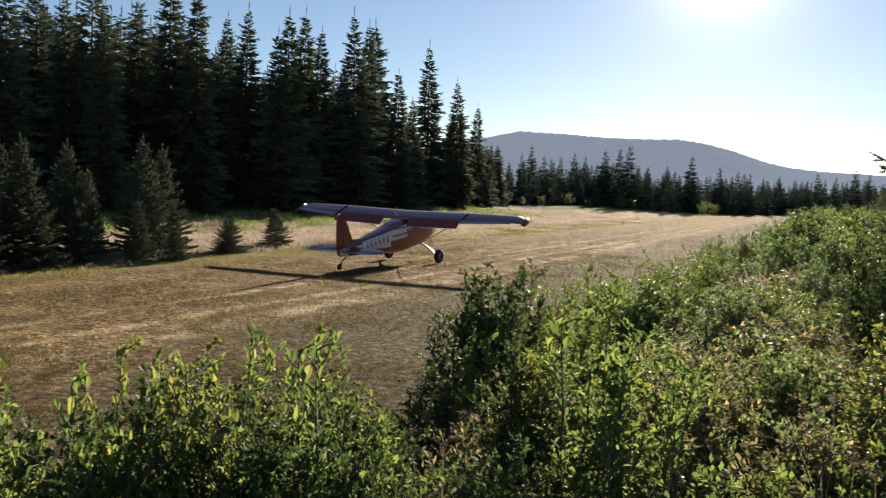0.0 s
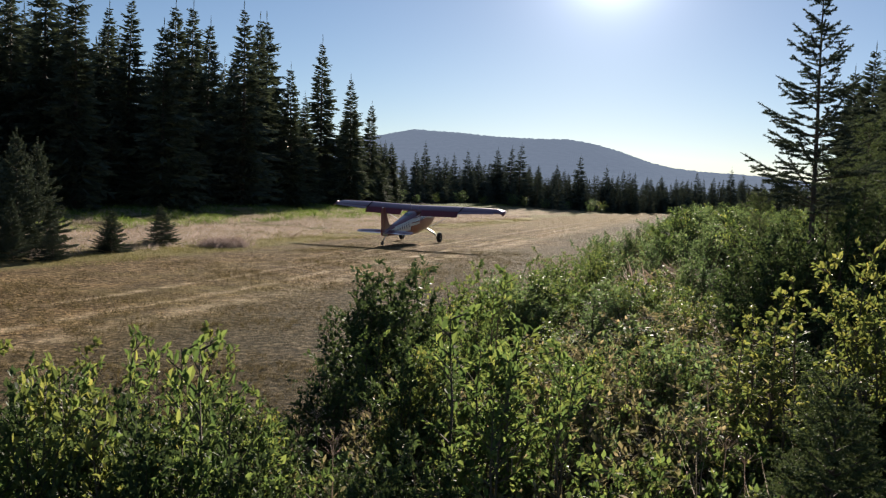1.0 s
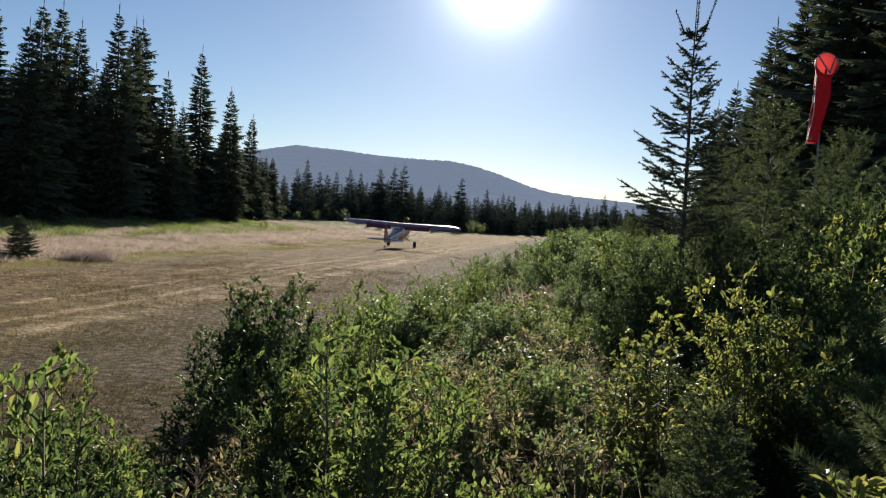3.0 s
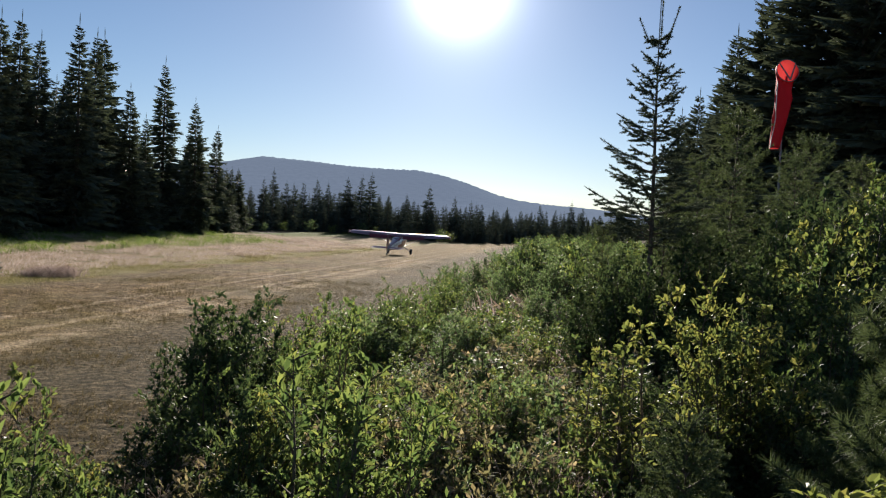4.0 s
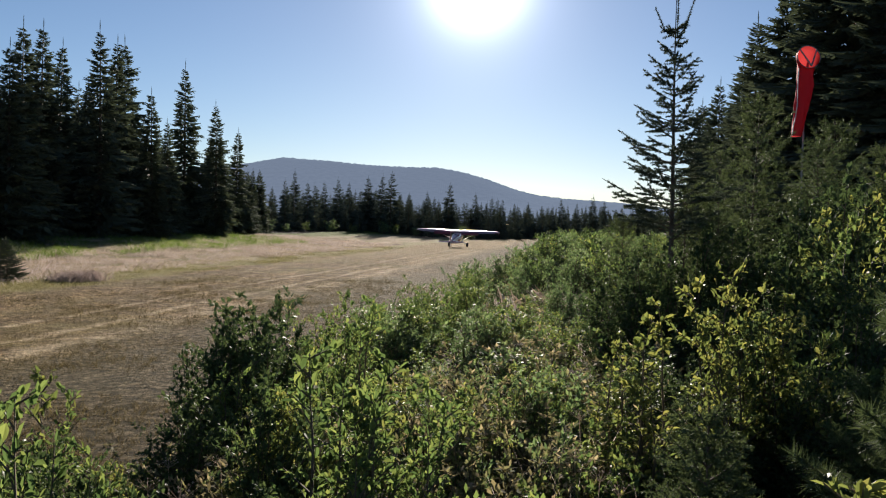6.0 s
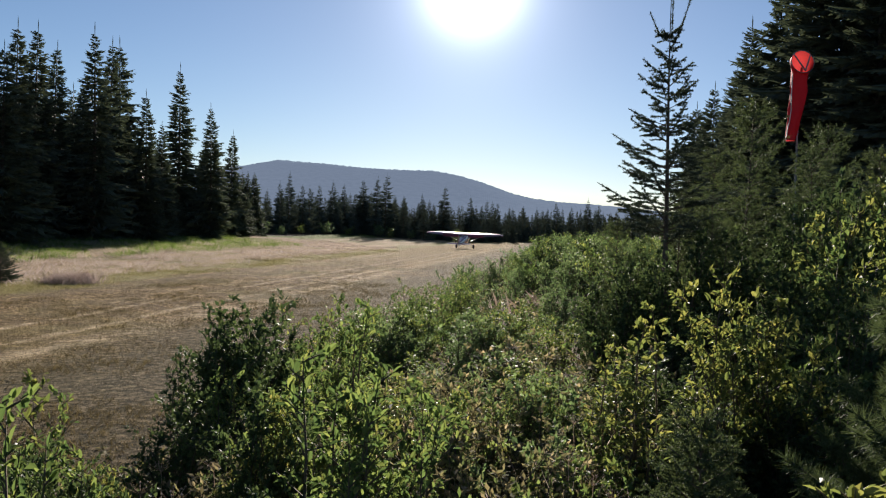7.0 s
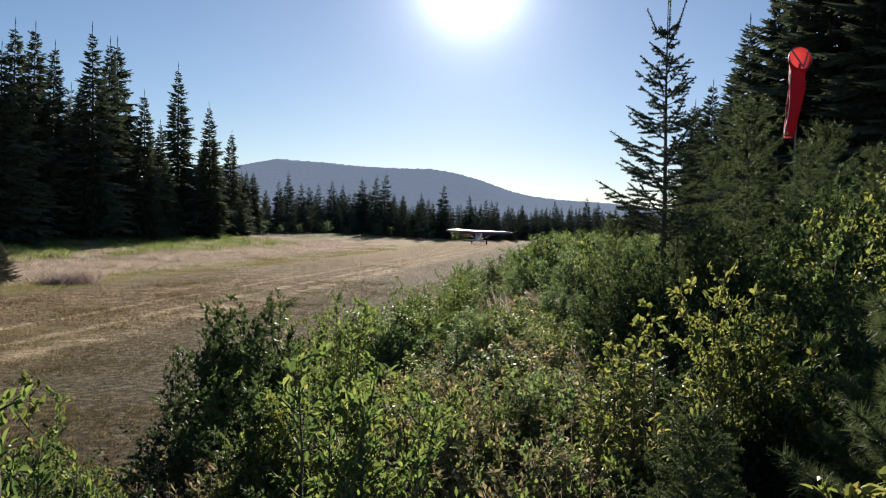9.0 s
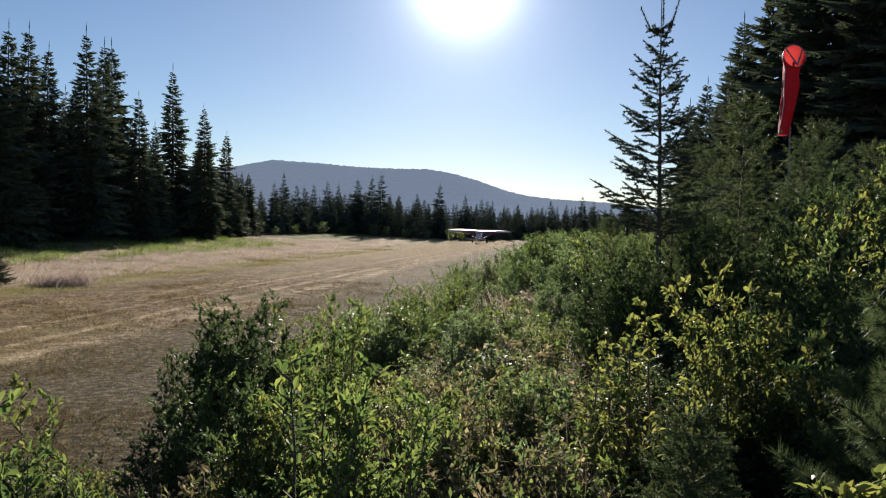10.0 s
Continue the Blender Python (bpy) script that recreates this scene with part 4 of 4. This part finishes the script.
# ---- the windsock ----
def build_windsock():
    cloth = foliage("sock_cloth", ((0.0, (0.34, 0.03, 0.045)), (1.0, (0.42, 0.04, 0.05))), 0.36, 0.8, 0.1)
    steel = surface("galvanised_pole", (0.16, 0.16, 0.17), (0.28, 0.28, 0.29), 20, 0.6, 0.4, 0.1, 0.002)
    white = surface("sock_seam", (0.65, 0.63, 0.6), (0.8, 0.79, 0.76), 20, 0.8, relief=0)
    top = tagged(new("windsock"), "faded red windsock hanging limp from a thin grey pole", "windsock")
    x, y, z = 7.72, 18.4, 7.0
    g = height(x, y)
    # the mouth is a tilted ring; the tube falls straight down and tapers
    rings = []
    tilt = 78
    path = [(0.0, 0.0, 0.0, 0.265, tilt), (0.0, 0.12, -0.03, 0.262, 62), (0.0, 0.16, -0.22, 0.25, 30), (-0.02, 0.15, -0.42, 0.24, 8), (-0.01, 0.15, -0.6, 0.245, 0), (-0.01, 0.15, -0.82, 0.245, -2),
            (-0.04, 0.15, -1.05, 0.225, 2), (-0.08, 0.15, -1.30, 0.195, -1), (-0.12, 0.16, -1.54, 0.17, 0), (-0.15, 0.16, -1.74, 0.15, 0)]
    verts, faces, n = [], [], 20
    for k, (dx, dy, dz, r, tip) in enumerate(path):
        m = pose(dx, dy, dz, tip, 0, 4)
        for s in range(n):
            a = 2 * math.pi * s / n
            fold = 1 + (0.10 * math.sin(3 * a + k) + 0.06 * math.sin(5 * a - 2 * k)) * min(1, k / 3)
            verts.append(m @ Vector((math.cos(a) * r * fold * (0.95 if k < 2 else 0.7), math.sin(a) * r * fold * (0.95 if k < 2 else 0.75), 0)))
    for k in range(len(path) - 1):
        for s in range(n):
            faces.append((k * n + s, k * n + (s + 1) % n, (k + 1) * n + (s + 1) % n, (k + 1) * n + s))
    part("sleeve", mesh_of("sleeve", verts, faces, True), cloth, top, "faded red fabric sleeve")
    rv, rf = [], []
    pts = [pose(0, 0, 0, tilt, 0, 4) @ Vector((math.cos(a) * 0.262, math.sin(a) * 0.262, 0)) for a in np.linspace(0, 2 * math.pi, 25)]
    tube(rv, rf, pts, [0.009] * 25, 5)
    part("hoop", mesh_of("hoop", rv, rf, True), steel, top, "thin metal hoop")
    for s in (-1, 1):
        rv, rf = [], []
        tube(rv, rf, [pose(0, 0, 0, tilt, 0, 4) @ Vector((s * 0.19, 0.17, 0)), Vector((0.06, -0.02, -0.2))], [0.016, 0.02], 5)
        part("stay", mesh_of("stay", rv, rf), steel, top)
    rv, rf = [], []
    tube(rv, rf, [verts[11 + n * k] + Vector((-0.006, -0.008, 0)) for k in range(2, len(path))], [0.012] * (len(path) - 2), 4)
    part("seam", mesh_of("seam", rv, rf, True), white, top, "pale seam down the sleeve")
    pv, pf = [], []
    tube(pv, pf, [Vector((0.1, 0.36, -0.05)), Vector((0.1, 0.36, -3)), Vector((0.1, 0.36, g - z - 0.2))], [0.02, 0.028, 0.035], 8)
    part("pole", mesh_of("pole", pv, pf, True), steel, top, "grey steel pole")
    top.matrix_basis = pose(x, y, z + 0.06)


build_windsock()


# ---- the aircraft ----
TYRE_R = 0.31
STANCE = Matrix.Translation((0, 0, TYRE_R)) @ Matrix.Rotation(radians(11.5), 4, "X") @ Matrix.Translation((0, 0, -TYRE_R))


def build_aircraft():
    red = surface("maroon_paint", (0.17, 0.022, 0.028), (0.24, 0.035, 0.04), 5, 0.28, relief=0.02, depth=0.002, coat=0.6)
    white = surface("white_paint", (0.62, 0.62, 0.62), (0.78, 0.78, 0.77), 4, 0.3, relief=0.02, depth=0.002, coat=0.5)
    silver = surface("wing_skin", (0.22, 0.10, 0.12), (0.28, 0.13, 0.15), 3, 0.3, 0.3, 0.02, 0.002, coat=0.15)
    dark = surface("black_rubber", (0.015, 0.015, 0.016), (0.04, 0.038, 0.036), 25, 0.85, relief=0.3, depth=0.003)
    metal = surface("bare_metal", (0.35, 0.35, 0.36), (0.55, 0.55, 0.56), 12, 0.35, 0.9, 0.05, 0.002)
    glass, nt, b, out = nodes_of("window_glass")
    b.inputs["Base Color"].default_value = (0.02, 0.022, 0.025, 1)
    b.inputs["Roughness"].default_value, b.inputs["Transmission Weight"].default_value, b.inputs["IOR"].default_value = 0.12, 0.0, 1.4
    lens, nt, b, out = nodes_of("lamp_lens")
    b.inputs["Base Color"].default_value, b.inputs["Roughness"].default_value = (0.8, 0.8, 0.78, 1), 0.15
    ink = surface("faded_lettering", (0.10, 0.10, 0.17), (0.16, 0.16, 0.24), 9, 0.5, relief=0)
    plane = tagged(new("taildragger_aircraft"), "maroon and white high-wing taildragger aircraft rolling on the strip", "aircraft")

    def piece(name, verts, faces, mat, label="", parent=plane, soft=True):
        me = mesh_of(name, [STANCE @ Vector(v) for v in verts], faces, soft)
        return part(name, me, mat, parent, label)

    def section(y, hw, zb, zt, n=18, power=2.7):
        c, h = (zb + zt) / 2, (zt - zb) / 2
        out = []
        for k in range(n):
            a = 2 * math.pi * k / n
            ca, sa = math.cos(a), math.sin(a)
            out.append((hw * math.copysign(abs(ca) ** (2 / power), ca), y, c + h * math.copysign(abs(sa) ** (2 / power), sa)))
        return out

    def loft(stations, n=18, power=2.7):
        verts, faces = [], []
        for st in stations:
            verts.extend(section(*st, n, power))
        for k in range(len(stations) - 1):
            for s in range(n):
                faces.append((k * n + s, k * n + (s + 1) % n, (k + 1) * n + (s + 1) % n, (k + 1) * n + s))
        faces.append(tuple(range(n)))
        faces.append(tuple(range((len(stations) - 1) * n, len(stations) * n))[::-1])
        return verts, faces

    # fuselage: white sides, maroon belly and cowling
    stations = [(1.42, 0.36, 0.98, 1.58), (1.36, 0.43, 0.92, 1.64), (0.85, 0.50, 0.80, 1.72), (0.42, 0.53, 0.74, 1.80), (0.02, 0.54, 0.72, 2.06), (-0.30, 0.54, 0.72, 2.12), (-1.3, 0.54, 0.75, 2.12),
                (-1.75, 0.50, 0.82, 2.08), (-2.4, 0.41, 0.97, 2.02), (-3.2, 0.31, 1.14, 1.98), (-4.1, 0.20, 1.34, 1.94), (-4.9, 0.10, 1.50, 1.90), (-5.42, 0.045, 1.60, 1.86)]
    v, f = loft(stations)
    body = piece("fuselage", v, f, white)
    body.data.materials.append(red)
    for p in body.data.polygons:
        c = p.center
        level = STANCE.inverted() @ c
        if level.y > 0.7 or level.y > -0.8 and level.z < 1.62 or level.z < 1.22 + 0.07 * (-level.y) or level.z > 1.86 + 0.01 * level.y:
            p.material_index = 1
    # registration as plain bars, and the two stripes, lying on the sides
    def halfwidth(y, z):
        ys = [s[0] for s in stations][::-1]
        hw, zb, zt = (np.interp(y, ys, [s[k] for s in stations][::-1]) for k in (1, 2, 3))
        c, h = (zb + zt) / 2, (zt - zb) / 2
        return hw * max(0.0, 1 - abs((z - c) / h) ** 2.7) ** (1 / 2.7)
    for sx in (-1, 1):
        for k in range(6):
            y0, y1, z0, z1 = -2.55 - 0.25 * k, -2.55 - 0.25 * k - 0.09, 1.50 + 0.012 * k, 1.78 + 0.006 * k
            q = [(sx * (halfwidth(y, z) + 0.006), y, z) for y, z in ((y0, z0), (y1, z0), (y1, z1), (y0, z1))]
            piece("registration_bar", q, [(0, 1, 2, 3)], ink, "dark plain bar")
        for z0, wd, mat in ((1.40, 0.05, red), (1.66, 0.035, red)):
            q, fq = [], []
            for k in range(13):
                y = 0.6 - k * 0.24
                z = z0 + 0.02 * k
                q.extend(((sx * (halfwidth(y, z) + 0.005), y, z), (sx * (halfwidth(y, z + wd) + 0.005), y, z + wd)))
            fq = [(2 * k, 2 * k + 1, 2 * k + 3, 2 * k + 2) for k in range(12)]
            piece("side_stripe", q, fq, mat, "maroon side stripe")
        for y0, y1, y2, y3 in ((0.25, -0.62, -0.62, -0.02), (-0.70, -1.50, -1.35, -0.70)):
            q = [(sx * (halfwidth(y, z) + 0.007), y, z) for y, z in ((y0, 1.62), (y1, 1.60), (y2, 2.0), (y3, 2.0))]
            piece("side_window", q, [(0, 1, 2, 3)], glass, "dark side window")
    q = [(-0.48, 0.46, 1.80), (0.48, 0.46, 1.80), (0.46, 0.03, 2.075), (-0.46, 0.03, 2.075)]
    piece("windscreen", q, [(0, 1, 2, 3)], glass, "sloping windscreen")
    q = [(x * 0.9, y, z + 0.006) for x, y, z in ((-0.24, -1.6, 2.088), (0.24, -1.6, 2.088), (0.19, -2.1, 2.044), (-0.19, -2.1, 2.044))]
    piece("rear_window", q, [(0, 1, 2, 3)], glass, "sloping rear window")

    # lifting surfaces from an aerofoil
    def foil(chord, le, z, thick):
        up = [(0, 0), (0.03, 0.42), (0.1, 0.72), (0.25, 0.98), (0.4, 1.0), (0.6, 0.80), (0.8, 0.47), (1, 0.03)]
        down = [(0.8, -0.12), (0.5, -0.25), (0.25, -0.32), (0.06, -0.26)]
        return [(le - chord * u, z + thick * chord * w) for u, w in up + down]

    def surface_of(rows):
        """rows: x, chord, leading edge, height, thickness."""
        verts, faces, n = [], [], 12
        for x, c, le, z, th in rows:
            verts.extend((x, y, zz) for y, zz in foil(c, le, z, th))
        for k in range(len(rows) - 1):
            for s in range(n):
                faces.append((k * n + s, k * n + (s + 1) % n, (k + 1) * n + (s + 1) % n, (k + 1) * n + s))
        faces.append(tuple(range(n))[::-1])
        faces.append(tuple(range((len(rows) - 1) * n, len(rows) * n)))
        return verts, faces
    WZ = 2.10
    rows = []
    for x in (-5.42, -5.3, -5.0, -3.0, -0.5, 0, 0.5, 3.0, 5.0, 5.3, 5.42):
        a = abs(x)
        c = 1.63 if a <= 3.0 else 1.63 - 0.50 * (a - 3.0) / 2.42
        tip = max(0.0, a - 5.0) / 0.42
        rows.append((x, c * 0.80 * (1 - 0.2 * tip), 0.12 - 0.06 * max(0, a - 3.0) / 2.42 - 0.10 * tip, WZ + 0.018 * a - 0.06 * tip, 0.145 * (1 - 0.35 * tip)))
    v, f = surface_of(rows)
    wing = piece("wing", v, f, silver, "long straight wing with glossy top")
    for sx in (-1, 1):
        # flap, lowered, and aileron, each hinged behind the spar
        def panel(name, x0, x1, drop, chord0, chord1, label):
            pv = []
            for x, cf in ((x0, chord0), (x1, chord1)):
                full = 1.63 if x <= 3.0 else 1.63 - 0.50 * (x - 3.0) / 2.42
                le = 0.12 - 0.06 * max(0, x - 3.0) / 2.42
                hy, hz = le - 0.805 * full, WZ + 0.018 * x + 0.055
                for u, th in ((0, 0.05), (0.5, 0.03), (1, 0.006)):
                    pv.append((sx * x, hy - cf * u * math.cos(drop), hz - cf * u * math.sin(drop) + th * 0.6))
                for u, th in ((1, 0.006), (0.5, 0.03), (0, 0.05)):
                    pv.append((sx * x, hy - cf * u * math.cos(drop), hz - cf * u * math.sin(drop) - th))
            pf = [(k, (k + 1) % 6, 6 + (k + 1) % 6, 6 + k) for k in range(6)] + [(0, 1, 2, 3, 4, 5), (11, 10, 9, 8, 7, 6)]
            return piece(name, pv, pf, red if name == "flap" else silver, label, wing, False)
        panel("flap", 0.62, 2.92, radians(32), 0.42, 0.42, "lowered maroon flap")
        panel("aileron", 2.97, 5.02, radians(5), 0.33, 0.25, "")
        # drooped tip, stall fence, tip lamp
        tv = []
        for x, c, le, z in ((5.40, 0.80, 0.0, WZ + 0.12), (5.47, 0.70, -0.08, WZ + 0.06), (5.50, 0.55, -0.14, WZ + 0.0)):
            tv.extend(((sx * x, le, z), (sx * x, le - c * 0.4, z + 0.11 * c), (sx * x, le - c * 1.15, z - 0.06), (sx * x, le - c * 0.4, z - 0.05)))
        tf = [(r * 4 + k, r * 4 + (k + 1) % 4, r * 4 + 4 + (k + 1) % 4, r * 4 + 4 + k) for r in range(2) for k in range(4)] + [(8, 9, 10, 11), (3, 2, 1, 0)]
        tip = piece("wing_tip", tv, tf, silver, "drooped wing tip", wing)
        piece("tip_lamp", [(sx * (5.49 + dx), -0.15 + dy, WZ + 0.07 + dz) for dx, dy, dz in ((0, 0, 0.04), (0.05, 0, 0), (0, 0, -0.04), (0.0, 0.06, 0), (0.0, -0.1, 0))], [(0, 1, 3), (1, 2, 3), (0, 4, 1), (1, 4, 2)], lens, "small clear lamp", wing)
        fv = []
        for y, h in ((0.15, 0.0), (0.05, 0.06), (-0.5, 0.055), (-1.28, 0.03), (-1.3, -0.02)):
            for dx in (-0.008, 0.008):
                base = WZ + 0.018 * 2.95 + 0.23 * (0.75 if -0.9 < y < 0.05 else 0.2)
                fv.append((sx * 2.95 + dx, y, base + h))
        piece("stall_fence", fv, [(0, 2, 4, 6, 8), (9, 7, 5, 3, 1)] + [(2 * k, 2 * k + 1, 2 * k + 3, 2 * k + 2) for k in range(4)], dark, "thin dark fence across the wing", wing, False)
        # lift strut
        sv, sf = [], []
        for u in (0, 1):
            px, py, pz = (0.50, -0.12, 0.86) if u == 0 else (2.75, -0.42, WZ + 0.04)
            sv.extend(((sx * px, py + 0.06, pz), (sx * px, py, pz + 0.025), (sx * px, py - 0.09, pz), (sx * px, py, pz - 0.025)))
        piece("wing_strut", sv, [(k, (k + 1) % 4, 4 + (k + 1) % 4, 4 + k) for k in range(4)] + [(0, 1, 2, 3), (7, 6, 5, 4)], white)
        # spring gear leg
        gv, gf = [], []
        pts = [Vector((sx * 0.30, 0.12, 0.80)), Vector((sx * 0.62, 0.10, 0.66)), Vector((sx * 0.95, 0.05, 0.46)), Vector((sx * 1.10, 0.0, TYRE_R + 0.02)), Vector((sx * 1.16, 0.0, TYRE_R))]
        tube(gv, gf, pts, [0.05, 0.045, 0.04, 0.035, 0.03], 6)
        piece("gear_leg", gv, gf, metal, "curved spring-steel leg")
        # tailplane and elevator
        v, f = surface_of([(sx * x, c, le, 1.74 + 0.0 * x, 0.09) for x, c, le in ((0.03, 0.62, -4.5), (0.8, 0.56, -4.57), (1.45, 0.50, -4.65), (1.62, 0.36, -4.75))])
        if sx < 0:
            f = [q[::-1] for q in f]
        piece("tailplane", v, f, red)
        ev = []
        for x, y0, y1 in ((0.12, -5.13, -5.50), (0.8, -5.15, -5.52), (1.45, -5.17, -5.47), (1.66, -4.85, -5.25)):
            ev.extend(((sx * x, y0, 1.775), (sx * x, y1, 1.80), (sx * x, y0, 1.735)))
        ef = [(3 * r + k, 3 * r + (k + 1) % 3, 3 * r + 3 + (k + 1) % 3, 3 * r + 3 + k) for r in range(3) for k in range(3)] + [(0, 1, 2), (9, 11, 10)]
        piece("elevator", ev, ef, red, "maroon elevator", soft=False)

    # fin and rudder
    def slab(pts, half):
        n = len(pts)
        vv = [(-half, y, z) for y, z in pts] + [(half, y, z) for y, z in pts]
        return vv, [tuple(range(n))[::-1], tuple(range(n, 2 * n))] + [(k, (k + 1) % n, n + (k + 1) % n, n + k) for k in range(n)]
    v, f = slab([(-3.9, 1.93), (-4.55, 2.06), (-4.92, 3.06), (-5.0, 3.14), (-5.12, 3.16), (-5.12, 1.84)], 0.035)
    piece("fin", v, f, red, "maroon tail fin", soft=False)
    v, f = slab([(-5.14, 1.62), (-5.14, 3.16), (-5.32, 3.15), (-5.40, 3.0), (-5.56, 1.95), (-5.50, 1.66)], 0.025)
    piece("rudder", v, f, red, "maroon rudder", soft=False)
    v, f = slab([(-5.15, 3.165), (-5.15, 3.20), (-5.26, 3.20), (-5.28, 3.165)], 0.02)
    piece("beacon", v, f, lens, "small tail beacon", soft=False)
    # tail spring
    gv, gf = [], []
    tube(gv, gf, [Vector((0, -4.95, 1.50)), Vector((0, -5.25, 1.42)), Vector((0, -5.42, 1.26))], [0.035, 0.03, 0.028], 6)
    piece("tail_spring", gv, gf, metal)
    # cowling front, spinner, aerials
    v, f = loft([(1.44, 0.20, 1.10, 1.46), (1.60, 0.15, 1.14, 1.42), (1.74, 0.03, 1.25, 1.31)], 14, 2.0)
    piece("spinner", v, f, white, "white pointed spinner")
    for x, y in ((-0.35, -0.5), (0.3, -0.9), (0.0, -1.2)):
        gv, gf = [], []
        tube(gv, gf, [Vector((x, y, 2.25)), Vector((x, y - 0.12, 2.55))], [0.012, 0.005], 4)
        piece("aerial", gv, gf, metal, "thin roof aerial")

    # wheels, which turn
    def wheel(name, r, wide, place, label):
        vv, ff, n, prof = [], [], 24, 10
        for k in range(n):
            a = 2 * math.pi * k / n
            for q in range(prof):
                b = 2 * math.pi * q / prof
                rad = r - wide * 0.5 + wide * 0.5 * math.cos(b)
                vv.append((wide * 0.5 * math.sin(b) * 1.05, rad * math.cos(a), rad * math.sin(a)))
        for k in range(n):
            for q in range(prof):
                ff.append((k * prof + q, k * prof + (q + 1) % prof, ((k + 1) % n) * prof + (q + 1) % prof, ((k + 1) % n) * prof + q))
        hub = part(name, mesh_of(name, vv, ff, True), dark, plane, label)
        rv, rf = [], []
        tube(rv, rf, [Vector((-wide * 0.36, 0, 0)), Vector((-wide * 0.3, 0, 0)), Vector((wide * 0.3, 0, 0)), Vector((wide * 0.36, 0, 0))], [r * 0.2, r * 0.56, r * 0.56, r * 0.2], 12)
        part("rim", mesh_of("rim", rv, rf), metal, hub, "metal rim")
        hub.matrix_basis = Matrix.Translation(place)
        return hub, r
    wheels = [(*wheel("main_wheel", TYRE_R, 0.22, (sx * 1.24, 0, TYRE_R), "large black bush tyre"), Vector((sx * 1.24, 0, TYRE_R))) for sx in (-1, 1)]
    place = STANCE @ Vector((0, -5.48, 1.22))
    place.z = 0.125
    wheels.append((*wheel("tail_wheel", 0.125, 0.09, place, "small black tail wheel"), place))
    # propeller, which turns
    pv, pf = [], []
    for sg in (-1, 1):
        base = len(pv)
        for u, cw, tw in ((0.08, 0.10, 55), (0.35, 0.17, 38), (0.7, 0.15, 24), (1.0, 0.07, 17)):
            r = 1.02 * u
            ca, sa = math.cos(radians(tw)), math.sin(radians(tw))
            for c, th in ((-0.5, 0), (0, 0.014), (0.5, 0), (0, -0.014)):
                pv.append((c * cw * ca * sg + th * sa, c * cw * sa + th * ca, sg * r))
        for k in range(3):
            for q in range(4):
                pf.append((base + k * 4 + q, base + k * 4 + (q + 1) % 4, base + k * 4 + 4 + (q + 1) % 4, base + k * 4 + 4 + q))
        pf.append((base + 12, base + 13, base + 14, base + 15))
    prop = part("propeller", mesh_of("propeller", pv, pf, True), dark, plane, "dark two-bladed propeller")
    hubpose = STANCE @ Matrix.Translation((0, 1.52, 1.28))
    prop.matrix_basis = hubpose
    return plane, wheels, prop, hubpose


AIRCRAFT, WHEELS, PROP, PROP_AT = build_aircraft()
# seconds, place of the main wheels, heading to the right of straight ahead
ROLL_OUT = [(0.0, -11.54, 33.32, 10.7), (0.5, -10.60, 41.46, 10.7), (1.0, -9.72, 49.2, 10.9), (1.5, -8.74, 56.2, 11.0), (2.0, -7.75, 62.75, 10.9), (2.5, -6.69, 69.2, 10.9), (3.5, -4.45, 81.6, 10.9),
            (4.5, -2.29, 93.4, 11.0), (5.0, -1.26, 98.8, 11.2), (5.5, -0.24, 103.9, 11.1), (6.2, 1.1, 111.0, 11.0), (7.0, 2.50, 118.6, 10.8), (7.5, 3.29, 123.2, 10.4), (8.2, 4.35, 129.3, 9.6), (9.0, 5.33, 135.6, 9.0), (10.0, 6.38, 142.2, 9.0)]


def motions():
    walk(AIRCRAFT, [(t, pose(x, y, 0.02, 0, 0.8, -h)) for t, x, y, h in ROLL_OUT])
    ts = np.array([r[0] for r in ROLL_OUT])
    ds = np.concatenate([[0], np.cumsum(np.hypot(np.diff([r[1] for r in ROLL_OUT]), np.diff([r[2] for r in ROLL_OUT])))])
    for hub, r, place in WHEELS:
        rows, turn, last = [], 0.0, 0.0
        for k in range(0, 301):
            d = float(np.interp(k / 30, ts, ds))
            turn -= min(85.0, math.degrees((d - last) / r))
            last = d
            rows.append((k / 30, Matrix.Translation(place) @ Matrix.Rotation(radians(turn), 4, "X")))
        walk(hub, rows)
    walk(PROP, [(k / 30, PROP_AT @ Matrix.Rotation(radians(80 * k), 4, "Y")) for k in range(301)])


motions()
